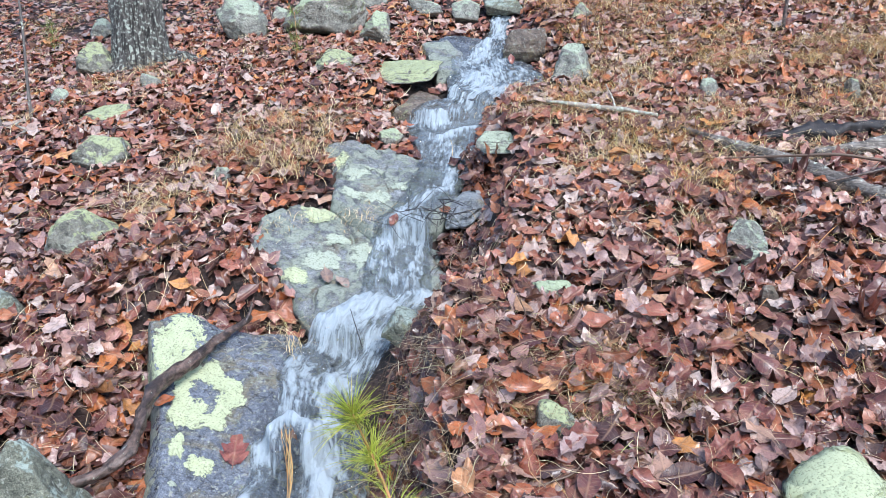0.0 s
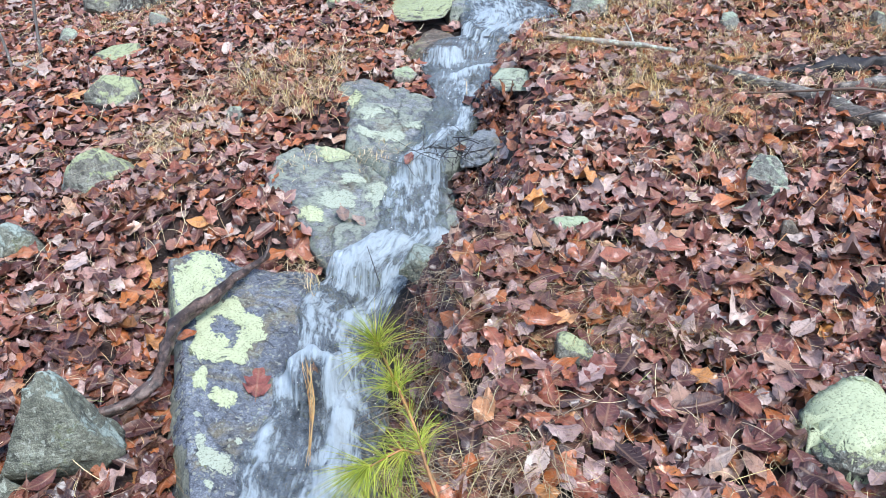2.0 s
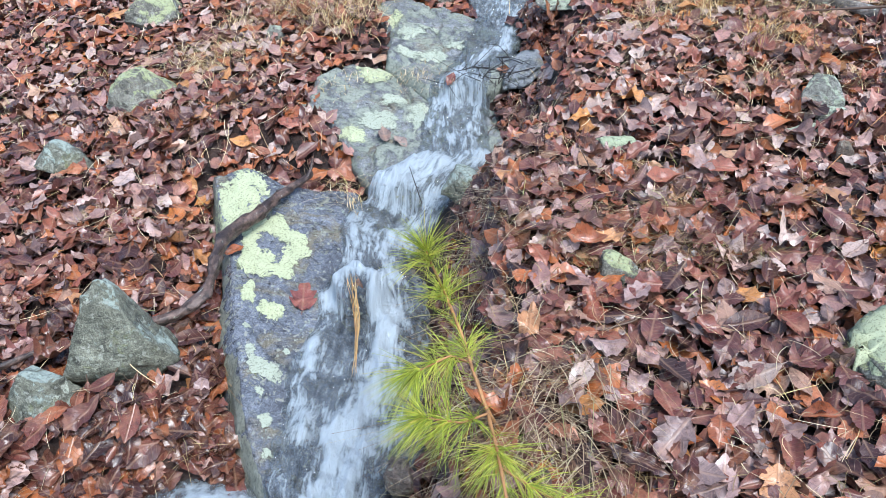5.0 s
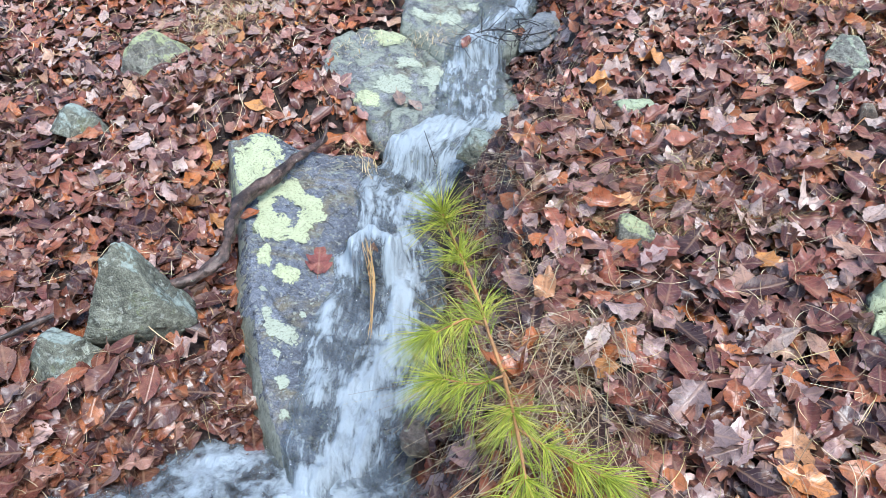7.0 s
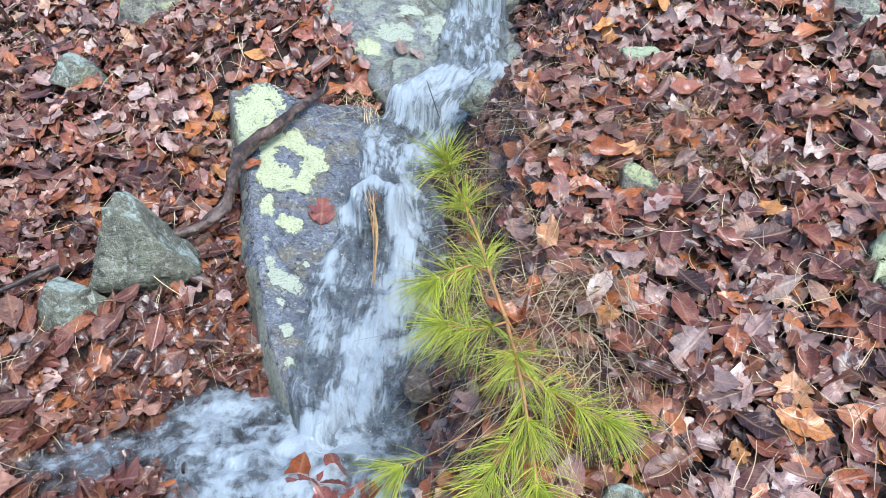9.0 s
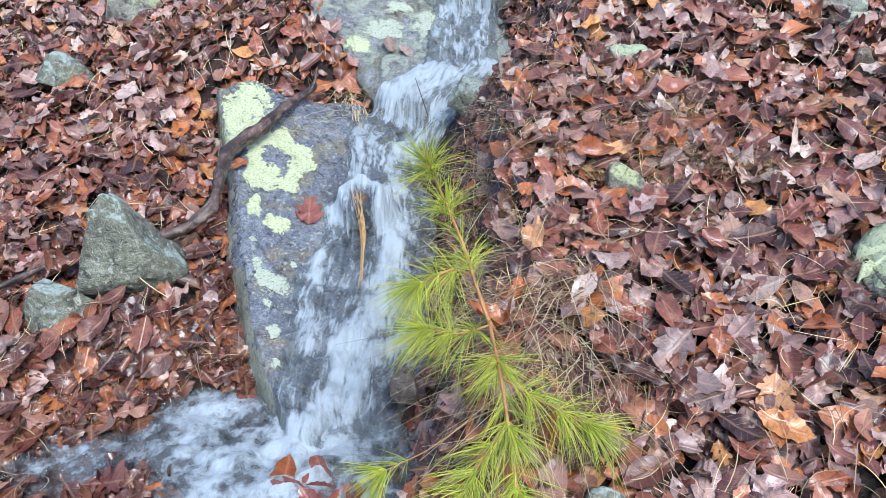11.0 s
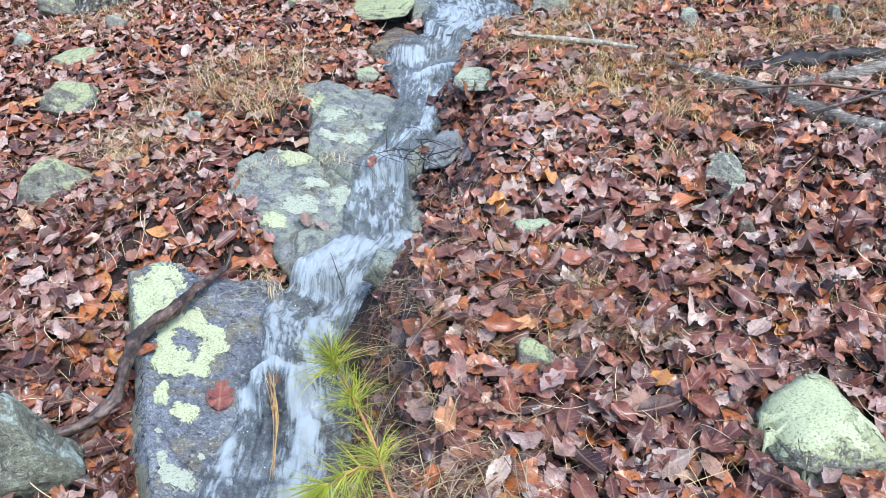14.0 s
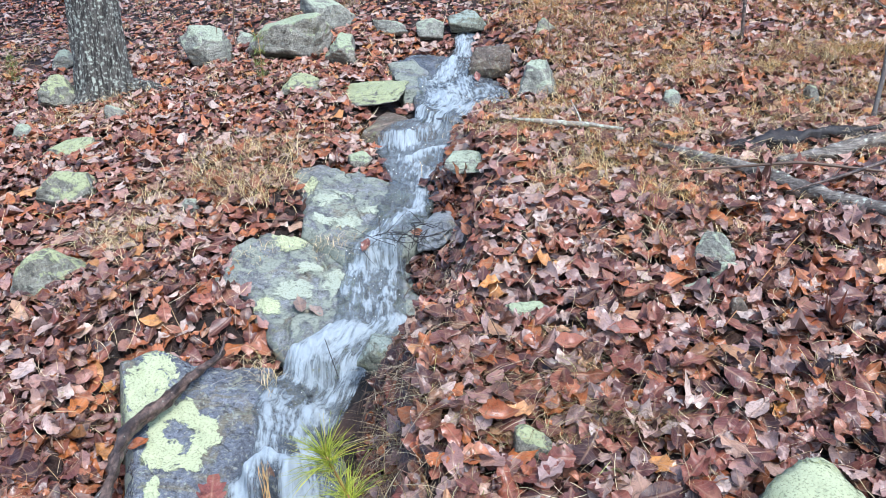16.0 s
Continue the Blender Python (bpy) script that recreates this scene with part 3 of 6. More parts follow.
def slab(name, label, outline, plane, thick, seed, mat, relief=0.012, slope_edge=0.022, round_edge=0.014, flare=0.0):
    """A sheet of bedrock with a worn outline; plane gives the top's height at the middle and its fall in x and y."""
    o = np.array(outline, float)
    c = o.mean(0)
    na = 200
    ang = np.linspace(0, 2 * np.pi, na, endpoint=False)
    way = np.stack([np.cos(ang), np.sin(ang)], 1)
    reach = np.full(na, 9.0)
    for a, b in zip(o, np.roll(o, -1, 0)):
        e, s = b - a, a - c
        den = way[:, 0] * e[1] - way[:, 1] * e[0]
        den = np.where(np.abs(den) < 1e-9, 1e-9, den)
        t = (s[0] * e[1] - s[1] * e[0]) / den
        u = (s[0] * way[:, 1] - s[1] * way[:, 0]) / den
        reach = np.where((t > 0) & (u >= -1e-6) & (u <= 1 + 1e-6), np.minimum(reach, t), reach)
    reach = reach * (1 + 0.05 * rough(np.cos(ang) * 3 + seed, np.sin(ang) * 3, seed, 4))
    rings = np.linspace(0.0, 1, 64) ** 0.8
    P = []
    for k in rings:
        xy = c + way * (reach * k)[:, None]
        z = plane[0] + plane[1] * (xy[:, 0] - c[0]) + plane[2] * (xy[:, 1] - c[1])
        z = z + relief * 0.5 * rough(xy[:, 0] * 5 + seed, xy[:, 1] * 5, seed, 4)
        ply = rough(xy[:, 0] * 4.2 + xy[:, 1] * 1.5 + seed * 3, xy[:, 1] * 2.1 - xy[:, 0] * 1.2, seed + 8, 4)
        z = z + relief * 1.3 * (np.floor(ply * 2.5) / 2.5 + 0.25 * ply)
        crack = np.abs(lattice(xy[:, 0] * 3.1 + 1.4 * xy[:, 1] + seed, xy[:, 1] * 4.3 - xy[:, 0], seed + 3))
        z = z - relief * 1.5 * np.exp(-(crack / 0.045) ** 2)
        margin = reach * (1 - k)
        z = z - slope_edge * np.exp(-margin / round_edge)
        P.append(np.column_stack([xy, z]))
    edge = P[-1]
    for k in range(1, 9):
        f = k / 8
        out = 0.010 * np.sin(f * 7 + seed) + 0.012 * rough(ang * 4, np.full(na, f * 3.0), seed + 5, 3)
        xy = edge[:, :2] + way * (out + flare * f ** 0.8)[:, None]
        P.append(np.column_stack([xy, edge[:, 2] - thick * f]))
    me = mesh_of(name, np.concatenate(P), quads(len(P), na, True), mat)
    ob = tagged(new(name, me), label, "rock slab")
    covers.append(ob)
    return ob

# bedrock in the stream, top to bottom
def bedrock(key, label, thick, seed, mat, relief=0.012, slope_edge=0.022, round_edge=0.014, flare=0.0):
    return slab("rock_slab", label, BEDROCK[key][0], BEDROCK[key][1], thick, seed, mat, relief, slope_edge, round_edge, flare)


upper_bed = bedrock("upper_bed", "wet grey bedrock sheet under the upper cascade", 0.16, 3, rock_wet, 0.016)
upper_ledge = bedrock("upper_ledge", "flat grey rock ledge beside the upper cascade", 0.14, 4, rock_wet_lichen)
flat_ledge = bedrock("flat_ledge", "flat brown wet ledge at the stream's edge", 0.10, 5, rock_brown, 0.006)
drop_rock = bedrock("drop_rock", "flat wet dark rock beaded with water drops", 0.05, 9, rock_bed, 0.006)
upper_slab = bedrock("upper_slab", "grey lichened bedrock slab cracked into plates", 0.16, 6, rock_wet_lichen, 0.016)
mid_slab = bedrock("mid_slab", "grey green bedrock slab with pale lichen beside falling water", 0.18, 7, rock_wet_lichen, 0.016)
big_slab = bedrock("big_slab", "large dark wet rock slab with yellow green lichen", 0.24, 8, rock_slab, 0.012, 0.022, 0.012, 0.10)

# boulders up the slope: name, label, x, y, size, yaw, seed, material, sink
ROCKS = [
    ("boulder", "pale green lichened boulder with a dark overhung face", -1.526, 5.972, (0.371, 0.304, 0.371), 10, 21, rock_pale, 0.18, -0.20),
    ("boulder", "big blocky boulder with a lichened top", -0.849, 5.89, (0.788, 0.532, 0.402), -4, 22, rock_grey, 0.14, -0.12),
    ("boulder", "rounded lichened boulder behind the big one", -0.656, 6.437, (0.453, 0.354, 0.393), 20, 23, rock_pale, 0.2, 0.10),
    ("boulder", "grey boulder leaning on the big one", -0.488, 5.655, (0.305, 0.255, 0.253), 25, 24, rock_grey, 0.14, 0.05),
    ("stone", "small pale stone among leaves", -1.316, 6.283, (0.175, 0.142, 0.175), 0, 25, rock_pale, 0.25, 0.10),
    ("stone", "small pinkish stone among leaves", -1.07, 6.113, (0.137, 0.123, 0.137), 0, 26, rock_grey, 0.25, 0.10),
    ("rock", "low lichened rock beside a tiny pine", -0.748, 5.157, (0.424, 0.283, 0.139), 8, 27, rock_dry, 0.22, 0.5),
    ("rock", "flat lichened rock overhanging the stream", -0.328, 5.102, (0.571, 0.428, 0.068), -14, 28, rock_dry, 0.0, 0.00),
    ("rock", "flat pale rock half buried in leaves", -0.152, 6.116, (0.303, 0.202, 0.184), 0, 29, rock_pale, 0.3, 0.00),
    ("rock", "flat grey rock above the spring", 0.177, 6.159, (0.229, 0.165, 0.209), 10, 30, rock_pale, 0.25, -0.10),
    ("rock", "mossy rock above the spring", 0.464, 6.228, (0.369, 0.295, 0.207), -5, 31, rock_moss, 0.2, -0.10),
    ("stone", "dark stone at the spring", 0.725, 6.328, (0.194, 0.17, 0.108), 0, 32, rock_moss, 0.2, 0.10),
    ("rock", "angular brown grey rock splitting the stream", 0.584, 5.378, (0.312, 0.261, 0.25), -18, 33, rock_brown, 0.05, 0.00),
    ("boulder", "upright pale grey boulder beside the stream", 0.768, 4.555, (0.265, 0.233, 0.282), -12, 34, rock_pale, 0.16, 0.30),
    ("stone", "grey stone in tan grass", 0.987, 5.484, (0.168, 0.147, 0.168), 0, 35, rock_grey, 0.2, 0.20),
    ("boulder", "wedge of lichened rock against the trunk", -2.436, 5.409, (0.395, 0.269, 0.262), 18, 36, rock_dry, 0.16, 0.45),
    ("boulder", "pale rock behind the trunk", -2.795, 6.334, (0.204, 0.173, 0.168), 0, 37, rock_pale, 0.2, 0.10),
    ("stone", "small stone at the trunk's foot", -1.898, 4.933, (0.156, 0.111, 0.156), 0, 38, rock_pale, 0.25, 0.10),
    ("rock", "flat green lichened rock in the leaves", -2.025, 4.554, (0.392, 0.285, 0.081), 8, 39, rock_dry, 0.28, 0.00),
    ("rock", "low broad rock streaked with lichen", -1.829, 3.959, (0.42, 0.34, 0.20), 14, 40, rock_dry, 0.24, 0.55),
    ("stone", "flat grey stone in the leaves", -2.449, 4.833, (0.146, 0.114, 0.137), 0, 41, rock_pale, 0.3, 0.00),
    ("boulder", "ridged lichened rock sunk in wet leaves", -1.583, 3.219, (0.43, 0.27, 0.21), 24, 42, rock_dry, 0.16, 0.8),
    ("stone", "pale grey green stone among leaves", 1.168, 2.734, (0.266, 0.213, 0.133), -10, 43, rock_pale, 0.12, 0.75),
    ("stone", "small pale stone among leaves", 1.159, 2.647, (0.153, 0.097, 0.096), 0, 44, rock_pale, 0.25, 0.10),
    ("stone", "flat grey stone under leaves", 1.068, 2.582, (0.276, 0.138, 0.062), 0, 45, rock_pale, 0.3, 0.10),
    ("stone", "small grey stone on the slope", 1.439, 4.112, (0.123, 0.094, 0.123), 0, 46, rock_pale, 0.2, 0.15),
    ("stone", "small upright grey stone on the slope", 2.135, 3.943, (0.168, 0.168, 0.168), 0, 47, rock_grey, 0.2, 0.20),
    ("rock", "flat pale grey rock at the stream's edge", 0.315, 3.87, (0.30, 0.2, 0.09), -10, 48, rock_pale, 0.2, 0.10),
    ("stone", "small grey stone at the stream's edge", -0.295, 4.274, (0.161, 0.134, 0.161), 12, 49, rock_grey, 0.1, 0.20),
    ("stone", "small lichened stone among leaves", -1.111, 3.697, (0.103, 0.092, 0.103), 0, 52, rock_pale, 0.2, 0.10),
    ("stone", "yellowish lichened stone in the leaf litter", 0.308, 1.927, (0.175, 0.13, 0.111), 10, 53, rock_dry, 0.18, 0.30),
    ("boulder", "boulder capped with yellow green lichen", 0.999, 1.618, (0.33, 0.315, 0.18), 12, 54, rock_dry, 0.24, 0.12),
    ("stone", "pale topped stone among leaves", -1.717, 2.685, (0.239, 0.196, 0.239), 14, 55, rock_moss, 0.18, 0.25),
    ("boulder", "pointed grey green rock in wet leaves", -1.111, 1.768, (0.389, 0.259, 0.388), 6, 56, rock_moss, 0.2, 0.75),
    ("rock", "low mossy rock in wet leaves", -1.295, 1.64, (0.308, 0.228, 0.152), -6, 57, rock_moss, 0.2, 0.45),
    ("stone", "flat greyish stone showing through leaves", 0.40, 2.50, (0.20, 0.12, 0.08), 12, 62, rock_grey, 0.1, 0.2),
    ("stone", "small upright brownish stone among leaves", 1.10, 2.38, (0.085, 0.07, 0.12), 0, 63, rock_brown, 0.1, 0.3),
    ("stone", "grey stone under pine shoots", 0.186, 1.039, (0.135, 0.105, 0.135), 0, 59, rock_moss, 0.2, 0.10),
]
stones = {}
for name, label, x, y, size, yaw, seed, mat, sink, peak in ROCKS:
    stones[seed] = rock(name, label, x, y, size, yaw, seed, mat, sink, (18 if size[2] < 0.16 else 8, -3), 5 if max(size) > 0.24 else 4, peak)

rock("stone", "small lichened stone at the water's edge", -0.275, 1.45, (0.08, 0.08, 0.09), 0, 58, rock_brown, 0.45, z=0.24)
rock("rock", "grey green rock forming the lip of the fall", -0.15, 2.665, (0.16, 0.17, 0.16), -12, 60, rock_moss, 0.3, z=0.605)
arch = rock("rock", "rounded rock that splits the falling water", -0.475, 2.15, (0.20, 0.18, 0.14), 10, 61, rock_wet, 0.4, z=0.40, cover=False)

# ---------------------------------------------------------------- what lies on top of what
from mathutils.bvhtree import BVHTree


def tree_of(obs):
    vs, fs = [], []
    for ob in obs:
        k = len(vs)
        vs += [ob.matrix_basis @ v.co for v in ob.data.vertices]
        fs += [[k + i for i in p.vertices] for p in ob.data.polygons]
    return BVHTree.FromPolygons(vs, fs)


ground_tree = tree_of([ground_ob])
rock_tree = tree_of(covers)
slabs = [arch, drop_rock, upper_bed, upper_ledge, flat_ledge, upper_slab, mid_slab, big_slab]
slab_tree = tree_of(slabs)


def top(tree, x, y):
    hit = tree.ray_cast(Vector((x, y, 20)), Vector((0, 0, -1)))
    return hit[0].z if hit[0] is not None else -99.0


def lie(x, y):
    return top(ground_tree, x, y)


# ---------------------------------------------------------------- running water
# left and right edge of the running water up the slope
EDGE_Y = [1.30, 1.38, 1.45, 1.6, 1.75, 1.85, 2.0, 2.15, 2.35, 2.5, 2.62, 2.75, 2.83, 2.9, 2.96, 3.02, 3.2, 3.4, 3.5, 3.65, 3.85, 4.1, 4.3, 4.5, 4.68, 4.78, 4.88, 5.0, 5.3, 5.55, 5.8, 6.0, 6.25]
EDGE_L = [-0.64, -0.60, -0.62, -0.64, -0.65, -0.64, -0.62, -0.62, -0.60, -0.61, -0.61, -0.55, -0.47, -0.41, -0.37, -0.35, -0.36, -0.34, -0.30, -0.20, -0.17, -0.16, -0.18, -0.24, -0.14, 0.00, 0.03, 0.02, 0.06, 0.18, 0.28, 0.34, 0.38]
EDGE_R = [-0.27, -0.29, -0.31, -0.30, -0.26, -0.25, -0.25, -0.25, -0.31, -0.33, -0.28, -0.19, -0.15, -0.08, 0.00, -0.03, -0.06, -0.05, -0.05, 0.07, 0.13, 0.18, 0.26, 0.31, 0.34, 0.46, 0.64, 0.69, 0.52, 0.48, 0.52, 0.57, 0.64]
# threads of white water: way, half width and strength
THREADS_LOW = [
    ([(-0.27, 2.88), (-0.40, 2.74), (-0.48, 2.66), (-0.48, 2.48), (-0.49, 2.22)], 0.050, 0.15),
    ([(-0.26, 2.76), (-0.36, 2.64), (-0.42, 2.51), (-0.41, 2.31), (-0.37, 2.16), (-0.35, 1.99), (-0.36, 1.86)], 0.040, 0.25),
    ([(-0.53, 2.74), (-0.555, 2.58), (-0.56, 2.36)], 0.035, 0.20),
    ([(-0.58, 2.13), (-0.54, 2.16), (-0.49, 2.17), (-0.43, 2.15), (-0.40, 2.10), (-0.375, 2.03)], 0.030, 0.40),
    ([(-0.57, 2.13), (-0.575, 2.06), (-0.57, 1.99), (-0.59, 1.89), (-0.59, 1.78), (-0.57, 1.62)], 0.030, 0.22),
    ([(-0.36, 2.05), (-0.40, 1.91), (-0.42, 1.77), (-0.45, 1.65), (-0.47, 1.52), (-0.50, 1.42), (-0.54, 1.34)], 0.036, 0.40),
    ([(-0.28, 1.77), (-0.36, 1.68), (-0.41, 1.54), (-0.43, 1.45), (-0.44, 1.36)], 0.024, 0.30),
]
THREADS_MID = [
    ([(-0.07, 3.64), (-0.15, 3.50), (-0.23, 3.42), (-0.25, 3.33), (-0.23, 3.12), (-0.21, 2.96)], 0.034, 0.28),
    ([(-0.10, 3.42), (-0.12, 3.21), (-0.15, 3.02), (-0.20, 2.95)], 0.024, 0.26),
    ([(-0.31, 3.34), (-0.30, 3.15), (-0.27, 3.0)], 0.018, 0.14),
    ([(0.02, 3.02), (-0.12, 2.96), (-0.24, 2.91), (-0.36, 2.83), (-0.47, 2.75)], 0.045, 0.40),
    ([(0.05, 4.15), (0.04, 3.95), (0.01, 3.78), (-0.07, 3.64)], 0.034, 0.26),
    ([(0.04, 4.30), (0.06, 4.14), (-0.02, 4.06)], 0.050, 0.24),
    ([(-0.02, 4.37), (0.10, 4.40), (0.20, 4.41)], 0.020, 0.28),
    ([(-0.18, 4.50), (-0.10, 4.52), (-0.03, 4.53)], 0.040, 0.26),
]
THREADS_HIGH = [
    ([(0.49, 6.2), (0.42, 6.05), (0.43, 5.92), (0.36, 5.72), (0.31, 5.55)], 0.045, 0.34),
    ([(0.31, 5.55), (0.26, 5.33), (0.22, 5.05), (0.19, 4.86), (0.10, 4.78)], 0.075, 0.20),
    ([(0.36, 5.35), (0.36, 5.10), (0.33, 4.90)], 0.085, 0.16),
    ([(0.60, 5.9), (0.64, 5.7)], 0.05, 0.10),
    ([(0.03, 4.76), (0.12, 4.80), (0.26, 4.80), (0.42, 4.84)], 0.030, 0.24),
]


def near_line(x, y, pts):
    """Distance to a broken line."""
    best = np.full(np.shape(x), 9.0)
    for (ax, ay), (bx, by) in zip(pts[:-1], pts[1:]):
        ex, ey = bx - ax, by - ay
        t = np.clip(((x - ax) * ex + (y - ay) * ey) / (ex * ex + ey * ey), 0, 1)
        best = np.minimum(best, np.hypot(x - ax - t * ex, y - ay - t * ey))
    return best


WY = np.concatenate([np.arange(1.22, 3.7, 0.007), np.arange(3.7, 6.25, 0.010)])
WS = np.linspace(-1, 1, 91)
wy, ws = np.meshgrid(WY, WS, indexing="ij")
half_w = (np.interp(wy, EDGE_Y, EDGE_R) - np.interp(wy, EDGE_Y, EDGE_L)) / 2
wx = (np.interp(wy, EDGE_Y, EDGE_R) + np.interp(wy, EDGE_Y, EDGE_L)) / 2 + ws * half_w
wx = wx + (0.018 * lattice(wy * 6, np.sign(ws) * 3, 3) + 0.010 * lattice(wy * 19, np.sign(ws) * 5, 4)) * np.abs(ws)
bed = np.maximum(ground(wx, wy), np.vectorize(lambda a, b: top(slab_tree, float(a), float(b)), otypes=[float])(wx, wy))
level = bed.copy()
for _ in range(8):
    level[1:-1] = (level[:-2] + level[1:-1] + level[2:]) / 3
    level[:, 1:-1] = (level[:, :-2] + level[:, 1:-1] + level[:, 2:]) / 3
level = np.maximum(level, bed + 0.001)
fall = np.gradient(level, WY, axis=0)
white = np.zeros_like(wx)
warp_x, warp_y = wx + 0.016 * rough(wx * 11, wy * 9, 33, 3), wy + 0.02 * rough(wx * 9 + 4, wy * 8, 35, 2)
for way, wide, strength in THREADS_LOW + THREADS_MID + THREADS_HIGH:
    white = np.maximum(white, strength * np.exp(-(near_line(warp_x, warp_y, way) / (wide * 1.15)) ** 2))
# base whiteness; raised from y 4.2 up to paint in the sky's reflection
calm = np.interp(wy, [1.3, 2.0, 2.3, 2.8, 3.4, 3.8, 4.2, 4.7, 4.9, 5.4, 6.0], [0.34, 0.35, 0.34, 0.33, 0.31, 0.26, 0.33, 0.33, 0.40, 0.39, 0.34])
foam = calm + white + 0.12 * (np.clip(fall, 0, 1) - 0.35) + (0.09 + 0.45 * white) * rough(wx * 13, wy * 9, 21, 3) - 0.10 * np.abs(ws) ** 6
shed = np.hypot((wx + 0.475) / 0.035, (wy - 2.07) / 0.05)
foam = foam - 0.16 * np.exp(-shed ** 4)
edge = 1 - np.abs(ws) ** 6
depth = 0.004 + (0.006 + 0.05 * white * (1 + 0.4 * rough(wx * 22, wy * 14, 5, 2))) * edge
lump = 0.013 * rough(wx * 20 + 3, wy * 13, 3, 3) + 0.006 * rough(wx * 55, wy * 30, 8, 3)
wz = level + depth - 0.012 * np.abs(ws) ** 8 + lump * np.clip(white * 3, 0.06, 1.1) * edge
run = np.cumsum(np.hypot(np.gradient(WY), np.gradient(wz.mean(1))))
uv = np.stack([ws * half_w + 0.35 * wx, run[:, None] + 0 * ws], -1).reshape(-1, 2)
water_me = mesh_of("water", np.stack([wx, wy, wz], -1).reshape(-1, 3), quads(len(WY), len(WS)), water_mat, uvs=uv)
att = water_me.attributes.new("foam", "FLOAT", "POINT")
att.data.foreach_set("value", foam.ravel().astype(np.float32))
bed_z = np.maximum(ground(wx, wy) + 0.006, bed - 0.02) - 0.03 * np.abs(ws) ** 10
bed_me = mesh_of("stream_bed", np.stack([wx, wy, bed_z], -1)[::2, ::2].reshape(-1, 3), quads(len(WY[::2]), len(WS[::2])), rock_bed)
tagged(new("stream_bed", bed_me), "dark wet rock floor of the stream", "stream bed", kind="structure")
water = tagged(new("water", water_me), "clear stream breaking white over rock steps", "stream", kind="structure")

# the plunge pool below the slab: foam drifts where the stream falls in
px, py = np.meshgrid(np.arange(-1.75, -0.12, 0.009), np.arange(-1.5, 1.62, 0.009))
churn = 0.34 * np.exp(-((px + 0.54) / 0.18) ** 2 - ((py - 1.33) / 0.10) ** 2) + 0.30 * np.exp(-((px + 0.82) / 0.12) ** 2 - ((py - 1.43) / 0.12) ** 2) + 0.2 * np.exp(-((px + 0.76) / 0.10) ** 2 - ((py - 1.25) / 0.12) ** 2) + 0.22 * np.exp(-((px + 0.45) / 0.30) ** 2 - ((py - 1.18) / 0.14) ** 2)
churn = churn + 0.16 * np.exp(-((px + 1.08) / 0.10) ** 2 - ((py - 1.28) / 0.08) ** 2)
pool_foam = 0.26 + 1.05 * churn * (1 + 0.5 * rough(px * 12, py * 12, 61, 3)) + 0.07 * rough(px * 22, py * 22, 63, 3)
pz = POOL + 0.05 * churn * (0.6 + rough(px * 15, py * 15, 65, 3)) + 0.002 * rough(px * 30, py * 30, 66, 2)
in_pool = (np.hypot((px + 0.80) / 0.56, (py - 1.18) / 0.37) < 1.16).reshape(-1)
pool_faces = [q for q in quads(*px.shape) if all(in_pool[k] for k in q)]
pool_me = mesh_of("pool", np.stack([px, py, pz], -1).reshape(-1, 3), pool_faces, pool_mat, uvs=np.stack([px, py], -1).reshape(-1, 2))
pool_me.attributes.new("foam", "FLOAT", "POINT").data.foreach_set("value", pool_foam.ravel().astype(np.float32))
tagged(new("pool", pool_me), "shallow plunge pool with drifting white foam", "pool", kind="structure")


# ---------------------------------------------------------------- the oak trunk
def tube(path, radii, sides=10, wobble=0.0, seed=0, cap=True):
    """A round limb along a path, as vertices and faces."""
    path = np.array(path, float)
    tang = np.gradient(path, axis=0)
    tang /= np.linalg.norm(tang, axis=1, keepdims=True) + 1e-9
    ref = np.array([0.0, 0.0, 1.0]) if abs(tang[0][2]) < 0.8 else np.array([1.0, 0.0, 0.0])
    a = np.arange(sides) * 2 * np.pi / sides
    V = []
    for k, (p, t, r) in enumerate(zip(path, tang, radii)):
        u = np.cross(t, ref)
        u /= np.linalg.norm(u) + 1e-9
        w = np.cross(t, u)
        rr = r * (1 + wobble * rough(np.cos(a) * 2 + k * 0.37, np.sin(a) * 2 + seed, seed, 2))
        V.append(p + np.outer(np.cos(a) * rr, u) + np.outer(np.sin(a) * rr, w))
    F = quads(len(path), sides, True)
    if cap:
        F = F.tolist() + [list(range(sides))[::-1], list(range((len(path) - 1) * sides, len(path) * sides))]
    return np.concatenate(V), F


def smooth_path(points, n):
    p = np.array(points, float)
    s = np.r_[0, np.cumsum(np.linalg.norm(np.diff(p, axis=0), axis=1))]
    q = np.linspace(0, s[-1], n)
    out = np.stack([np.interp(q, s, p[:, k]) for k in range(3)], 1)
    for _ in range(max(2, n // 10)):
        out[1:-1] = (out[:-2] + 2 * out[1:-1] + out[2:]) / 4
    return out


def joined(pieces):
    V, F, k = [], [], 0
    arrays = all(isinstance(f, np.ndarray) for _, f in pieces)
    for v, f in pieces:
        V.append(v)
        F += [f + k] if arrays else [[k + i for i in q] for q in f]
        k += len(v)
    return np.concatenate(V), np.concatenate(F) if arrays else F


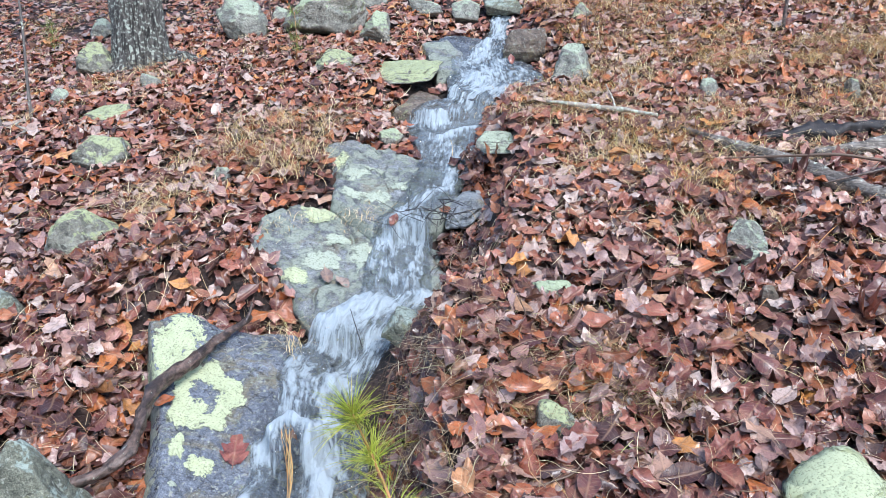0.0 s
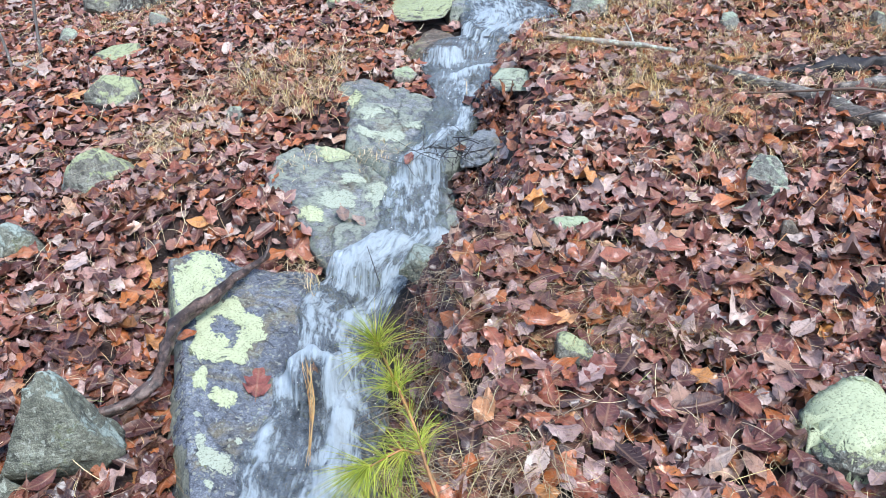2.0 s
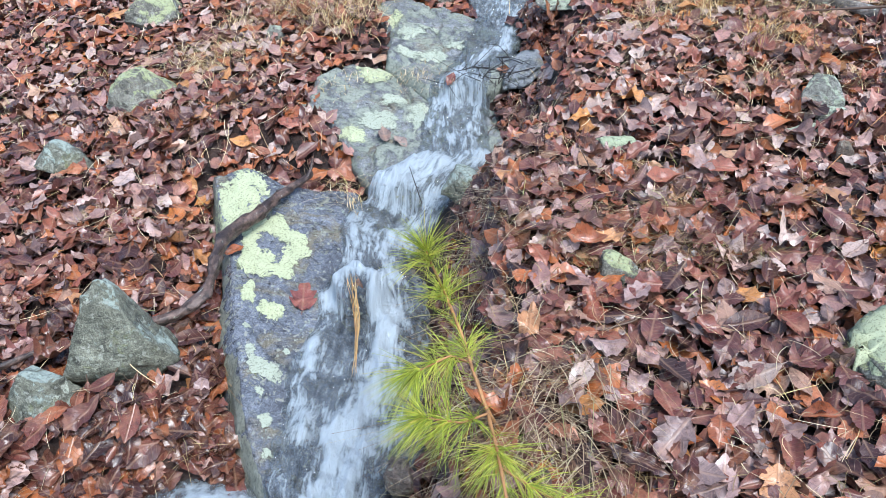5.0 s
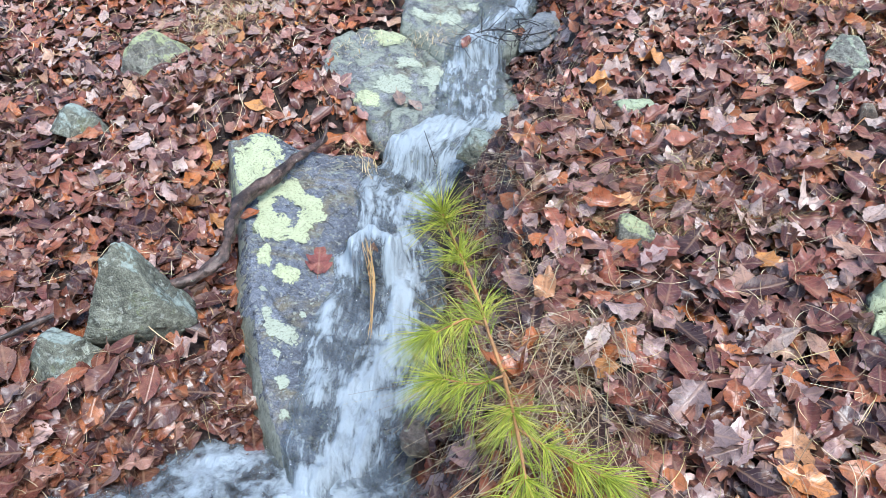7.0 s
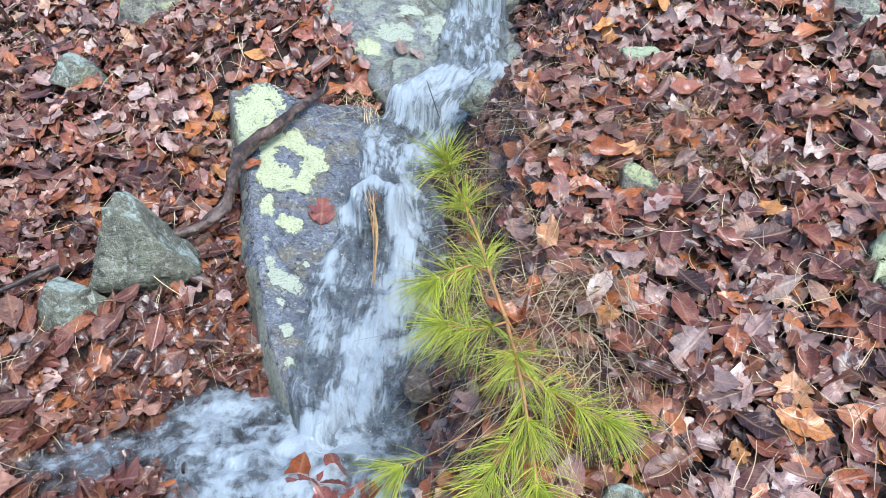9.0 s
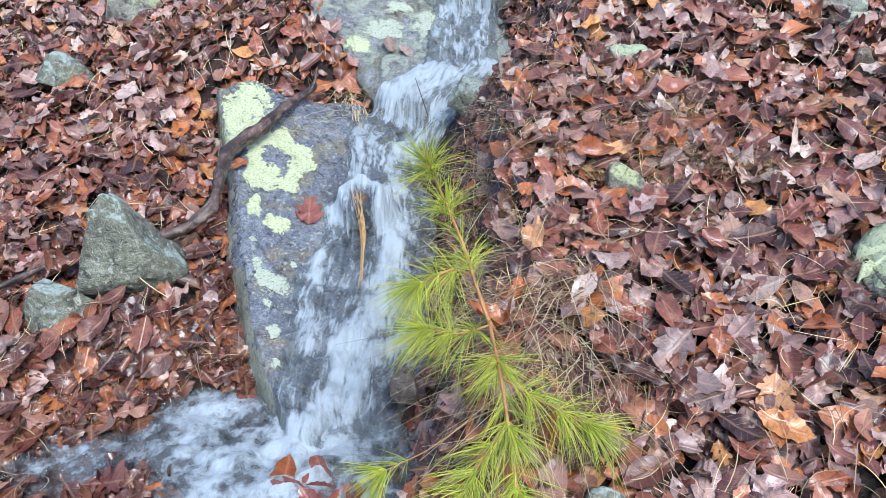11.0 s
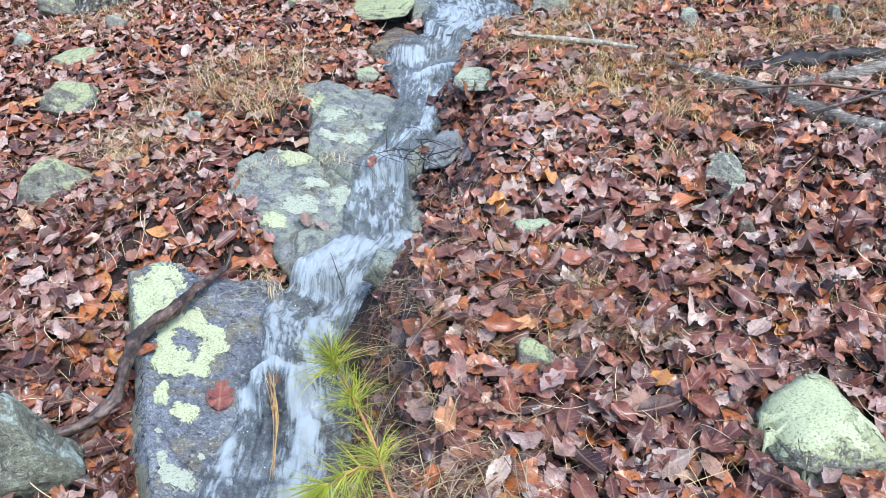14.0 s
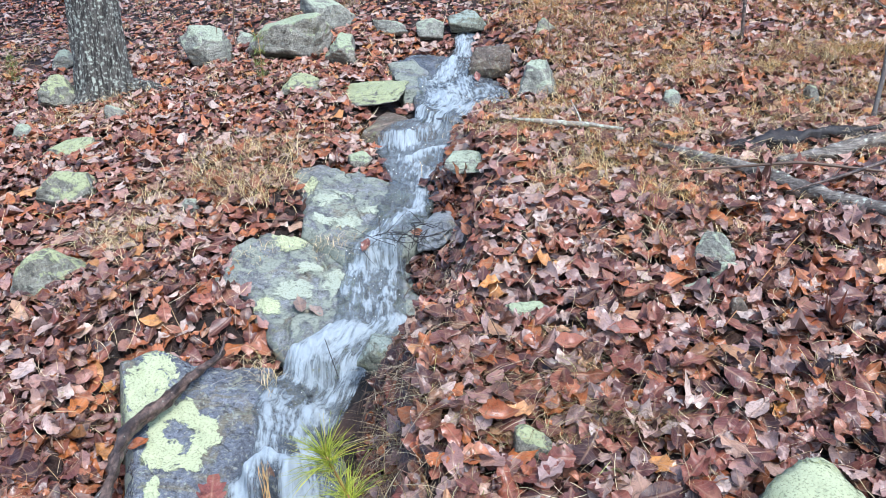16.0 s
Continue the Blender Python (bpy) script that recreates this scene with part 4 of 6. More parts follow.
def oak(x, y):
    z0 = lie(x, y)
    thing = tagged(new("oak_tree"), "bare oak tree with grey furrowed lichened bark", "tree")
    thing.location = (x, y, z0 - 0.15)
    hs = np.concatenate([np.linspace(0, 1.6, 110), np.linspace(1.68, 9, 60)])
    a = np.linspace(0, 2 * np.pi, 128, endpoint=False)
    V = []
    for h in hs:
        r = 0.175 * (1 - h / 13) + 0.085 * np.exp(-h / 0.20)
        root = 1 + 0.10 * np.exp(-h / 0.22) * (np.cos(3 * a - 0.4) + 0.6 * np.cos(5 * a + 1))
        furrow = np.abs(lattice(a / (2 * np.pi) * 26 + 0.8 * lattice(np.full_like(a, h * 4), a, 4), np.full_like(a, h * 3.2), 12))
        rr = r * root + 0.024 * (np.minimum(furrow, 0.5) - 0.3) + 0.003 * rough(a * 12, np.full_like(a, h * 20), 14, 2)
        V.append(np.column_stack([np.cos(a) * rr - 0.012 * h, np.sin(a) * rr, np.full_like(a, h)]))
    part("trunk", mesh_of("trunk", np.concatenate(V), quads(len(hs), 128, True), bark), thing)
    for k, (dx, dy, ln) in enumerate([(1.0, -0.12, 0.62), (0.8, -0.5, 0.4), (-0.75, -0.6, 0.3), (0.1, 1, 0.4), (0.5, -0.8, 0.22)]):
        pts = [(dx * t, dy * t, lie(x + dx * t, y + dy * t) - z0 + 0.15 + 0.10 * (1 - (t - 0.08) / ln) - 0.03) for t in np.linspace(0.08, ln, 7)]
        v, f = tube(smooth_path(pts, 16), np.linspace(0.085, 0.02, 16), 14, 0.25, k)
        part("root", mesh_of("root", v, f, bark), thing)
    for k in range(9):
        t = rng.uniform(0, 6.28)
        h = 4.2 + 0.55 * k
        pts = [(-0.012 * h, 0, h)] + [(math.cos(t) * 0.5 * s - 0.012 * h, math.sin(t) * 0.5 * s, h + 0.35 * s + rng.uniform(-0.08, 0.08)) for s in (1, 2, 3, 4)]
        limb, lf = tube(smooth_path(pts, 18), np.linspace(0.06, 0.008, 18), 8, 0.1, k)
        pieces = [(limb, lf)]
        for s in range(6):
            p = np.array(pts[1 + s % 4]) + rng.normal(size=3) * 0.05
            q = p + rng.normal(size=3) * 0.35 + np.array([math.cos(t) * 0.3, math.sin(t) * 0.3, 0.3])
            pieces.append(tube(smooth_path([pts[1 + s % 4], (p + q) / 2 + rng.normal(size=3) * 0.05, q], 8), np.linspace(0.014, 0.003, 8), 5))
        v, f = joined(pieces)
        part("limb", mesh_of("limb", v, f, bark), thing)
    return thing


oak(-2.17, 5.50)

# ---------------------------------------------------------------- fallen leaves
def leaf_template(kind, n=9, across=(-1, -0.5, 0, 0.5, 1)):
    """Flat leaf in u (across) and v (along), 1 long: outline half widths by kind; returns vertices, faces, uv."""
    v = np.linspace(0, 1, n)
    if kind == "oak":            # rounded lobes
        w = 0.26 * np.sin(np.pi * v ** 1.1) ** 0.8 * (1 + 0.13 * np.cos(v * 2 * np.pi * 3.9))
    elif kind == "red":          # pointed lobes
        w = 0.30 * np.sin(np.pi * v ** 0.85) ** 0.7 * (1 + 0.24 * np.cos(v * 2 * np.pi * 3.4 - 0.6))
    elif kind == "chestnut":     # toothed edge
        w = 0.245 * np.sin(np.pi * v ** 1.15) ** 0.8 * (1 + 0.05 * np.where(np.arange(n) % 2 == 0, 1, -1))
    else:                        # plain oval
        w = 0.26 * np.sin(np.pi * v) ** 0.8
    w[0] = 0.012
    w[-1] = 0.006
    P, U = [], []
    for k in range(n):
        for s in across:
            shift = (-0.03 if k % 2 else 0.0) * (abs(s) == 1) if kind != "red" else 0.07 * abs(s) * math.cos(v[k] * 2 * math.pi * 3.4 - 0.6)
            P.append((s * w[k], v[k] + (shift if 0 < k < n - 1 else 0)))
            U.append((0.5 + s * w[k], v[k]))
    P += [(-0.008, 0.0), (0.008, 0.0), (0.006, -0.16), (-0.006, -0.16)]
    U += [(0.5, 0.0)] * 4
    F = quads(n, len(across)).tolist()
    k = len(across) * n
    F.append([k + 3, k + 2, k + 1, k])
    return np.array(P), F, np.array(U)


TEMPLATES = [leaf_template("oak", 17), leaf_template("red", 15), leaf_template("chestnut", 17), leaf_template("plain", 9)]
FAR = [leaf_template(kind, n, (-1, 0, 1)) for kind, n in (("oak", 6), ("red", 7), ("chestnut", 6), ("plain", 5))]
MIDDLE = [leaf_template(kind, n, (-1, 0, 1)) for kind, n in (("oak", 10), ("red", 9), ("chestnut", 9), ("plain", 6))]
SMALL = [leaf_template("oak", 9), leaf_template("red", 9), leaf_template("chestnut", 9), leaf_template("plain", 6)]


def curled(tmpl, size, bend, cup, twist, wave, seed):
    """Vertices of leaves of one template, one row of parameters each: (N, V, 3) in the leaf's own axes."""
    P = tmpl[0]
    u, v = P[:, 0][None], P[:, 1][None] - 0.45
    size, bend, cup, twist, wave = (np.asarray(a)[:, None] for a in (size, bend, cup, twist, wave))
    z = bend * v ** 2 + cup * u ** 2 * 4 + twist * u * v * 2 + wave * np.sin(v * 9 + np.asarray(seed)[:, None]) * np.abs(u) * 1.4 + 0.5 * np.abs(wave) * np.sin(v * 17 + u * 13 + 2 * np.asarray(seed)[:, None]) * (0.15 + np.abs(u))
    fold = 1 - 0.35 * np.clip(np.abs(cup) * np.abs(u), 0, 1)
    return np.stack([u * fold * size, v * size * (1 - 0.18 * np.clip(np.abs(bend), 0, 1.5)), z * size], -1)


def frames_at(x, y, spin, tilt, dirn):
    """Axes of leaves lying on the slope, turned by spin and tipped by tilt about a random line."""
    n = slope_normal(x, y, 0.06)
    n[:, :2] = n[:, :2] * 0.3 + np.array([-0.09, -0.32]) * 0.7
    n /= np.linalg.norm(n, axis=1, keepdims=True)
    t = np.stack([np.cos(dirn), np.sin(dirn), 0 * dirn], -1)
    n = n + np.tan(tilt)[:, None] * t
    n /= np.linalg.norm(n, axis=1, keepdims=True)
    a = np.stack([np.cos(spin), np.sin(spin), 0 * spin], -1)
    a = a - (a * n).sum(1, keepdims=True) * n
    a /= np.linalg.norm(a, axis=1, keepdims=True)
    return np.stack([np.cross(a, n), a, n], 1)


def scatter(r, count, x0, x1, y0, y1, keep):
    x, y = r.uniform(x0, x1, count), r.uniform(y0, y1, count)
    ok = keep(x, y)
    return x[ok], y[ok]


def wet_strip(x, y, grow=0.0):
    off = np.abs(x - np.interp(y, STREAM_Y, STREAM_X))
    return (off < np.interp(y, STREAM_Y, STREAM_W) * 1.0 + grow) & (y < 6.4)


def off_rock(x, y):
    g = ground(x, y)
    bare = np.zeros(len(x), bool)
    for key, (outline, _) in BEDROCK.items():
        bare |= inside(outline, x, y) > (-0.04 if key == "big_slab" else 0.02)
    return ~bare & (np.array([top(rock_tree, a, b) for a, b in zip(x, y)]) < g + 0.012)


def in_view(x, y):
    return np.abs(x + 0.05) < 0.75 + 0.66 * y


leaf_of = []        # for each bed of litter, the leaf that each face belongs to


def litter(r, x, y, templates, scale, lift, calm=1.0, kinds=(0.28, 0.10, 0.46, 0.16)):
    """Vertices, faces and uvs of leaves at the given places."""
    n = len(x)
    kind = r.choice(len(templates), n, p=kinds)
    size = (0.05 + 0.115 * r.random(n) ** 1.1) * scale
    wild = np.where(r.random(n) < 0.18, 1.9, 1.0) * calm
    bend, cup = r.normal(0, 0.38, n) * wild, np.abs(r.normal(0, 0.34, n)) * wild * np.where(r.random(n) < 0.6, 1, -1)
    twist, wave, ph = r.normal(0, 0.4, n), r.normal(0, 0.32, n), r.uniform(0, 6, n)
    tilt = (np.abs(r.normal(0, 0.13, n)) * wild).clip(0, 0.8)
    spin = np.where(r.random(n) < 0.45, r.normal(-1.7, 0.7, n), r.uniform(0, 6.28, n))
    ax = frames_at(x, y, spin, tilt, r.uniform(0, 6.28, n))
    z = ground(x, y) + lift * r.random(n) ** 1.3 + 0.22 * size * np.tan(tilt).clip(0, 1.2) + 0.004
    V, F, U, ids, k = [], [], [], [], 0
    for t, tm in enumerate(templates):
        w = np.where(kind == t)[0]
        if not len(w):
            continue
        loc = curled(tm, size[w], bend[w], cup[w], twist[w], wave[w], ph[w])
        pos = np.einsum("nvc,ncd->nvd", loc, ax[w]) + np.stack([x[w], y[w], z[w]], -1)[:, None]
        nv = len(tm[0])
        V.append(pos.reshape(-1, 3))
        U.append(np.tile(tm[2], (len(w), 1)))
        F.append((np.array(tm[1])[None] + k + nv * np.arange(len(w))[:, None, None]).reshape(-1, 4))
        ids.append(np.repeat(w, len(tm[1])))
        k += nv * len(w)
    leaf_of.append(np.concatenate(ids))
    return np.concatenate(V), np.concatenate(F), np.concatenate(U)


r = np.random.default_rng(5)
def in_foam(x, y):
    return (np.hypot((x + 0.78) / 0.20, (y - 1.37) / 0.17) < 1) | (np.hypot((x + 0.45) / 0.22, (y - 1.22) / 0.2) < 1)


dry = lambda x, y: in_view(x, y) & ~wet_strip(x, y, np.where(y < 1.42, -0.25, np.where(y > 3.5, -0.02, 0.03))) & ~in_foam(x, y)
ax_, ay_ = scatter(r, 15500, -2.9, 2.9, 0.75, 3.2, dry)
bx_, by_ = scatter(r, 25000, -4.2, 4.2, 3.2, 6.2, dry)
cx_, cy_ = scatter(r, 22000, -6.0, 6.5, 6.2, 10.5, in_view)
pieces = []
for x, y, tm, sc, li, ca in ((ax_, ay_, TEMPLATES, 0.87, 0.065, 1.05), (bx_, by_, MIDDLE, 0.84, 0.05, 0.8), (cx_, cy_, FAR, 0.74, 0.035, 0.7)):
    ok = off_rock(x, y)
    pieces.append(litter(r, x[ok], y[ok], tm, sc, li, ca, (0.28, 0.10, 0.46, 0.16) if tm is TEMPLATES else (0.14, 0.05, 0.49, 0.32)))
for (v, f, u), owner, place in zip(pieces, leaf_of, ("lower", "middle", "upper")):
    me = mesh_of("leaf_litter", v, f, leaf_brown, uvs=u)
    me.materials.append(leaf_russet_sheen)
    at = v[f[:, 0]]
    # russet leaves with the painted sheen take over up the slope
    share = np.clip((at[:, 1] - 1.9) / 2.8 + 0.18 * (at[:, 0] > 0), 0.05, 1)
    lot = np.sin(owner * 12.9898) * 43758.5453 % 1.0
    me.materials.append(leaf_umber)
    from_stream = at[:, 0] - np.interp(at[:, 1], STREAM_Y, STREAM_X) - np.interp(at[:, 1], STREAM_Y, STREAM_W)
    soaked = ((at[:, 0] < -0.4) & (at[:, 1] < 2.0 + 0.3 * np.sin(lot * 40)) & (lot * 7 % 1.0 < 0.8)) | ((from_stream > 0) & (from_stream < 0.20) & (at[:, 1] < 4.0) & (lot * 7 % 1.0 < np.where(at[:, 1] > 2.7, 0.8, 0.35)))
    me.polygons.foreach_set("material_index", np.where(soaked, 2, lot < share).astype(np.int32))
    bed = tagged(new("leaf_litter", me), "wet brown and russet fallen oak leaves covering the %s slope" % place, "leaves", kind="stuff")
    if place == "lower":
        leaf_litter = bed


# the litter goes on round about
r = np.random.default_rng(16)
ox_, oy_ = scatter(r, 24000, -6.5, 6.5, -3.0, 9.5, lambda x, y: ~in_view(x, y) | (y < 0.75))
ok = ~wet_strip(ox_, oy_, 0.05) | (oy_ < 0.68)
v, f, u = litter(r, ox_[ok], oy_[ok], FAR, 1.05, 0.03, 0.6)
tagged(new("leaf_litter", mesh_of("leaf_litter", v, f, leaf_brown, uvs=u)), "wet brown fallen leaves on the surrounding hillside", "leaves", kind="stuff")

# dark sodden leaves packed on the cut bank
r = np.random.default_rng(15)
qy = r.uniform(1.0, 4.0, 1400)
qx = np.interp(qy, STREAM_Y, STREAM_X) + np.interp(qy, STREAM_Y, STREAM_W) + r.uniform(0.0, 0.19, 1400)
ok = off_rock(qx, qy)
v, f, u = litter(r, qx[ok], qy[ok], SMALL, 0.55, 0.05)
tagged(new("sodden_leaves", mesh_of("sodden_leaves", v, f, leaf_umber, uvs=u)), "dark sodden leaves packed on the stream's cut bank", "leaves", kind="stuff")

# leaves caught in a heap at the bend below the upper steps
r = np.random.default_rng(18)
qx, qy = r.normal(0.19, 0.05, 70), r.normal(3.88, 0.13, 70)
v, f, u = litter(r, qx, qy, SMALL, 0.9, 0.15, 1.8)
tagged(new("leaf_heap", mesh_of("leaf_heap", v, f, leaf_umber, uvs=u)), "heap of dark curled leaves caught at the stream's bend", "leaves", kind="stuff")

# wet leaves washed up along the pool's shore
r = np.random.default_rng(17)
turn, out = r.uniform(0.2, 3.6, 560), r.uniform(0.80, 1.22, 560)
qx, qy = -0.80 + 0.56 * out * np.cos(turn), 1.18 + 0.37 * out * np.sin(turn)
ok = off_rock(qx, qy) & ~in_foam(qx, qy)
v, f, u = litter(r, qx[ok], qy[ok], TEMPLATES, 0.85, 0.06, 0.8)
tagged(new("sodden_leaves", mesh_of("sodden_leaves", v, f, leaf_umber, uvs=u)), "wet red brown leaves washed up along the pool", "leaves", kind="stuff")

# ---------------------------------------------------------------- lichen on the slabs
patch_trees = {}


def lichen_patch(parent, cx, cy, rx, ry, turn, seed, hole=None, mat=None):
    """A crust with a ragged edge lying on a rock; hole: share of the radius left bare in the middle."""
    if parent.name not in patch_trees:
        patch_trees[parent.name] = tree_of([parent])
    tree = patch_trees[parent.name]
    na, nr = 110, 7
    a = np.linspace(0, 2 * np.pi, na, endpoint=False)
    edge = 1.12 + 0.25 * rough(np.cos(a) * 2.1 + seed, np.sin(a) * 2.1, seed, 5)
    core = (hole or 0.0) * (1 + 0.35 * rough(np.cos(a) * 2 + seed + 5, np.sin(a) * 2, seed + 3, 4))
    t = np.radians(turn)
    P = []
    for k in range(nr):
        f = k / (nr - 1)
        rr = core + (edge - core) * f
        u, v = np.cos(a) * rr * rx, np.sin(a) * rr * ry
        x, y = cx + u * np.cos(t) - v * np.sin(t), cy + u * np.sin(t) + v * np.cos(t)
        z = np.array([top(tree, float(i), float(j)) for i, j in zip(x, y)])
        z = np.where(z > -50, z, np.median(z))
        z = z + np.where(f in (0.0, 1.0), 0.003, 0.0045 + 0.001 * rough(x * 90, y * 90, seed, 2))
        P.append(np.column_stack([x, y, z]))
    verts = np.concatenate(P)
    faces = quads(nr, na, True).tolist()
    inv = parent.matrix_basis.inverted()
    verts = np.array([inv @ Vector(p) for p in verts])
    me = mesh_of("lichen_patch", verts, faces, mat or lichen_crust)
    rim = np.abs(np.linspace(-1, 1, nr)) ** 2 if hole else np.linspace(0, 1, nr) ** 2
    me.attributes.new("rim", "FLOAT", "POINT").data.foreach_set("value", np.repeat(rim, na).astype(np.float32))
    return part("lichen_patch", me, parent, "yellow green crust lichen" if mat is None else "pale grey green crust lichen")


lichen_patch(big_slab, -0.985, 2.53, 0.085, 0.15, -14, 3)
lichen_patch(big_slab, -0.955, 2.40, 0.07, 0.09, -14, 8)
lichen_patch(big_slab, -0.885, 2.41, 0.06, 0.045, 20, 4)
lichen_patch(big_slab, -0.80, 2.30, 0.115, 0.15, 6, 5, hole=0.34)
lichen_patch(big_slab, -0.83, 2.21, 0.07, 0.06, 0, 12)
lichen_patch(big_slab, -0.818, 2.06, 0.024, 0.055, 10, 6)
lichen_patch(big_slab, -0.74, 2.02, 0.045, 0.035, 0, 7)
for k, (x, y, s) in enumerate([(-0.73, 1.81, 0.030), (-0.69, 1.795, 0.035), (-0.76, 1.85, 0.018), (-0.665, 1.64, 0.02), (-0.70, 1.72, 0.014), (-0.79, 1.93, 0.012), (-0.66, 1.88, 0.012), (-0.64, 1.55, 0.016)]):
    lichen_patch(big_slab, x, y, s, s * 1.1, 20 * k, 10 + k, mat=crust_pale)
lichen_patch(mid_slab, -0.60, 3.52, 0.085, 0.11, 30, 20)
lichen_patch(mid_slab, -0.64, 3.05, 0.055, 0.06, 0, 21)
lichen_patch(mid_slab, -0.55, 3.15, 0.09, 0.075, 0, 22, mat=crust_pale)
lichen_patch(mid_slab, -0.34, 3.22, 0.085, 0.11, 0, 23, mat=crust_pale)
lichen_patch(mid_slab, -0.48, 3.30, 0.07, 0.05, 0, 24, mat=crust_pale)
lichen_patch(upper_slab, -0.55, 3.98, 0.045, 0.075, 0, 25)
for k, (x, y, a, b) in enumerate([(-0.45, 3.80, 0.09, 0.05), (-0.36, 3.88, 0.06, 0.035), (-0.33, 3.64, 0.07, 0.05), (-0.45, 3.62, 0.05, 0.04), (-0.22, 3.72, 0.045, 0.04)]):
    lichen_patch(upper_slab, x, y, a, b, 15, 26 + k, mat=crust_pale)
lichen_patch(stones[54], 0.965, 1.61, 0.155, 0.145, 0, 40)
lichen_patch(stones[54], 1.11, 1.60, 0.035, 0.055, 0, 41)
lichen_patch(stones[54], 0.93, 1.52, 0.04, 0.022, 0, 42)


# ---------------------------------------------------------------- sticks, logs, saplings
def on_ground(points, lift=0.02):
    return [(x, y, lie(x, y) + lift) for x, y in points]


def stick(name, label, points, radii, mat, category, n=40, sides=10, wobble=0.25, seed=1, extra=()):
    """A bent branch; extra: side shoots as (points, radius)."""
    pieces = [tube(smooth_path(points, n), np.interp(np.linspace(0, 1, n), np.linspace(0, 1, len(radii)), radii), sides, wobble, seed)]
    for pts, rad in extra:
        pieces.append(tube(smooth_path(pts, 14), np.linspace(rad, rad * 0.35, 14), 6, 0.2, seed + 2))
    v, f = joined(pieces)
    return tagged(new(name, mesh_of(name, v, f, mat)), label, category)


stick("fallen_branch", "dark wet crooked branch lying over the rock slab",
      [(-0.740, 2.70, 0.660), (-0.752, 2.665, 0.648), (-0.799, 2.57, 0.640), (-0.87, 2.35, 0.605), (-0.934, 2.205, 0.591), (-0.935, 2.13, 0.565), (-0.921, 2.046, 0.534), (-0.917, 1.952, 0.496), (-0.976, 1.875, 0.468), (-1.04, 1.845, 0.462), (-1.085, 1.835, 0.458)],
      [0.008, 0.012, 0.015, 0.018, 0.021, 0.019, 0.017, 0.016, 0.016, 0.015, 0.012], wet_branch, "branch", 70, 16, 0.55, 4,
      extra=[([(-0.752, 2.665, 0.648), (-0.740, 2.70, 0.68), (-0.735, 2.71, 0.715)], 0.010)])
stick("fallen_branch", "pale lichened stick with an upright side twig", on_ground([(0.55, 4.02), (0.75, 3.93), (0.93, 3.84), (1.08, 3.77)], 0.08), [0.007, 0.014, 0.013, 0.008], pale_twig, "branch", 40, 10, 0.3, 6,
      extra=[([(0.90, 3.87, 1.33), (0.89, 3.93, 1.42), (0.86, 4.0, 1.50)], 0.008)])
stick("rotten_log", "grey split rotten log on the leaves", on_ground([(1.66, 3.30), (1.9, 3.33), (2.2, 3.36), (2.7, 3.40)], 0.06), [0.018, 0.036, 0.046, 0.048], dead_wood, "log", 50, 16, 0.4, 8)
stick("rotten_log", "blackened broken log among leaves", on_ground([(1.52, 3.56), (1.75, 3.56), (2.0, 3.52), (2.25, 3.50)], 0.035), [0.02, 0.05, 0.045, 0.02], charred, "log", 40, 14, 0.5, 9)
stick("fallen_branch", "long grey decaying branch half sunk in leaves", on_ground([(1.18, 3.72), (1.38, 3.46), (1.55, 3.25), (1.63, 3.08), (1.75, 2.90), (2.0, 2.68), (2.4, 2.5)], 0.045), [0.008, 0.026, 0.035, 0.034, 0.035, 0.034, 0.03], dead_wood, "branch", 60, 12, 0.4, 10)
stick("fallen_branch", "thin bare twig arching over leaves", [(1.24, 3.26, 1.20), (1.45, 3.17, 1.22), (1.65, 3.08, 1.24), (1.95, 2.98, 1.20)], [0.003, 0.006, 0.007, 0.006], twig_brown, "twig", 30, 6, 0.2, 11)
stick("fallen_branch", "thin dark forked stick over the log", [(1.55, 2.99, 1.13), (1.78, 2.98, 1.19), (2.05, 3.04, 1.25)], [0.003, 0.008, 0.010], wet_branch, "twig", 30, 7, 0.2, 12, extra=[([(1.72, 2.98, 1.17), (1.83, 3.08, 1.22), (1.9, 3.12, 1.26)], 0.004)])
stick("fallen_branch", "long thin tan stem leaning across leaves", on_ground([(1.02, 2.30), (1.2, 2.47), (1.45, 2.70), (1.75, 2.92)], 0.07), [0.0015, 0.0022, 0.0022, 0.0015], pine_bark, "twig", 30, 5, 0.1, 13)
stick("fallen_branch", "bare crooked twig on wet leaves", on_ground([(0.72, 1.42), (0.70, 1.55), (0.73, 1.68), (0.72, 1.82), (0.75, 1.93)], 0.045), [0.003, 0.005, 0.005, 0.004, 0.003], twig_brown, "twig", 30, 6, 0.2, 14)
stick("fallen_branch", "broken stick beside mossy rock", on_ground([(-1.55, 1.62), (-1.42, 1.72), (-1.28, 1.80)], 0.08), [0.007, 0.009, 0.006], wet_branch, "twig", 24, 8, 0.25, 15)
stick("fallen_branch", "dark stick end in the leaves", on_ground([(1.55, 2.33), (1.72, 2.31), (1.95, 2.33)], 0.03), [0.012, 0.022, 0.022], charred, "branch", 24, 10, 0.4, 16)
stick("fallen_branch", "grey stick end under leaves", on_ground([(0.60, 1.06), (0.72, 1.05), (0.85, 1.08)], 0.03), [0.009, 0.012, 0.012], dead_wood, "branch", 20, 8, 0.3, 17)
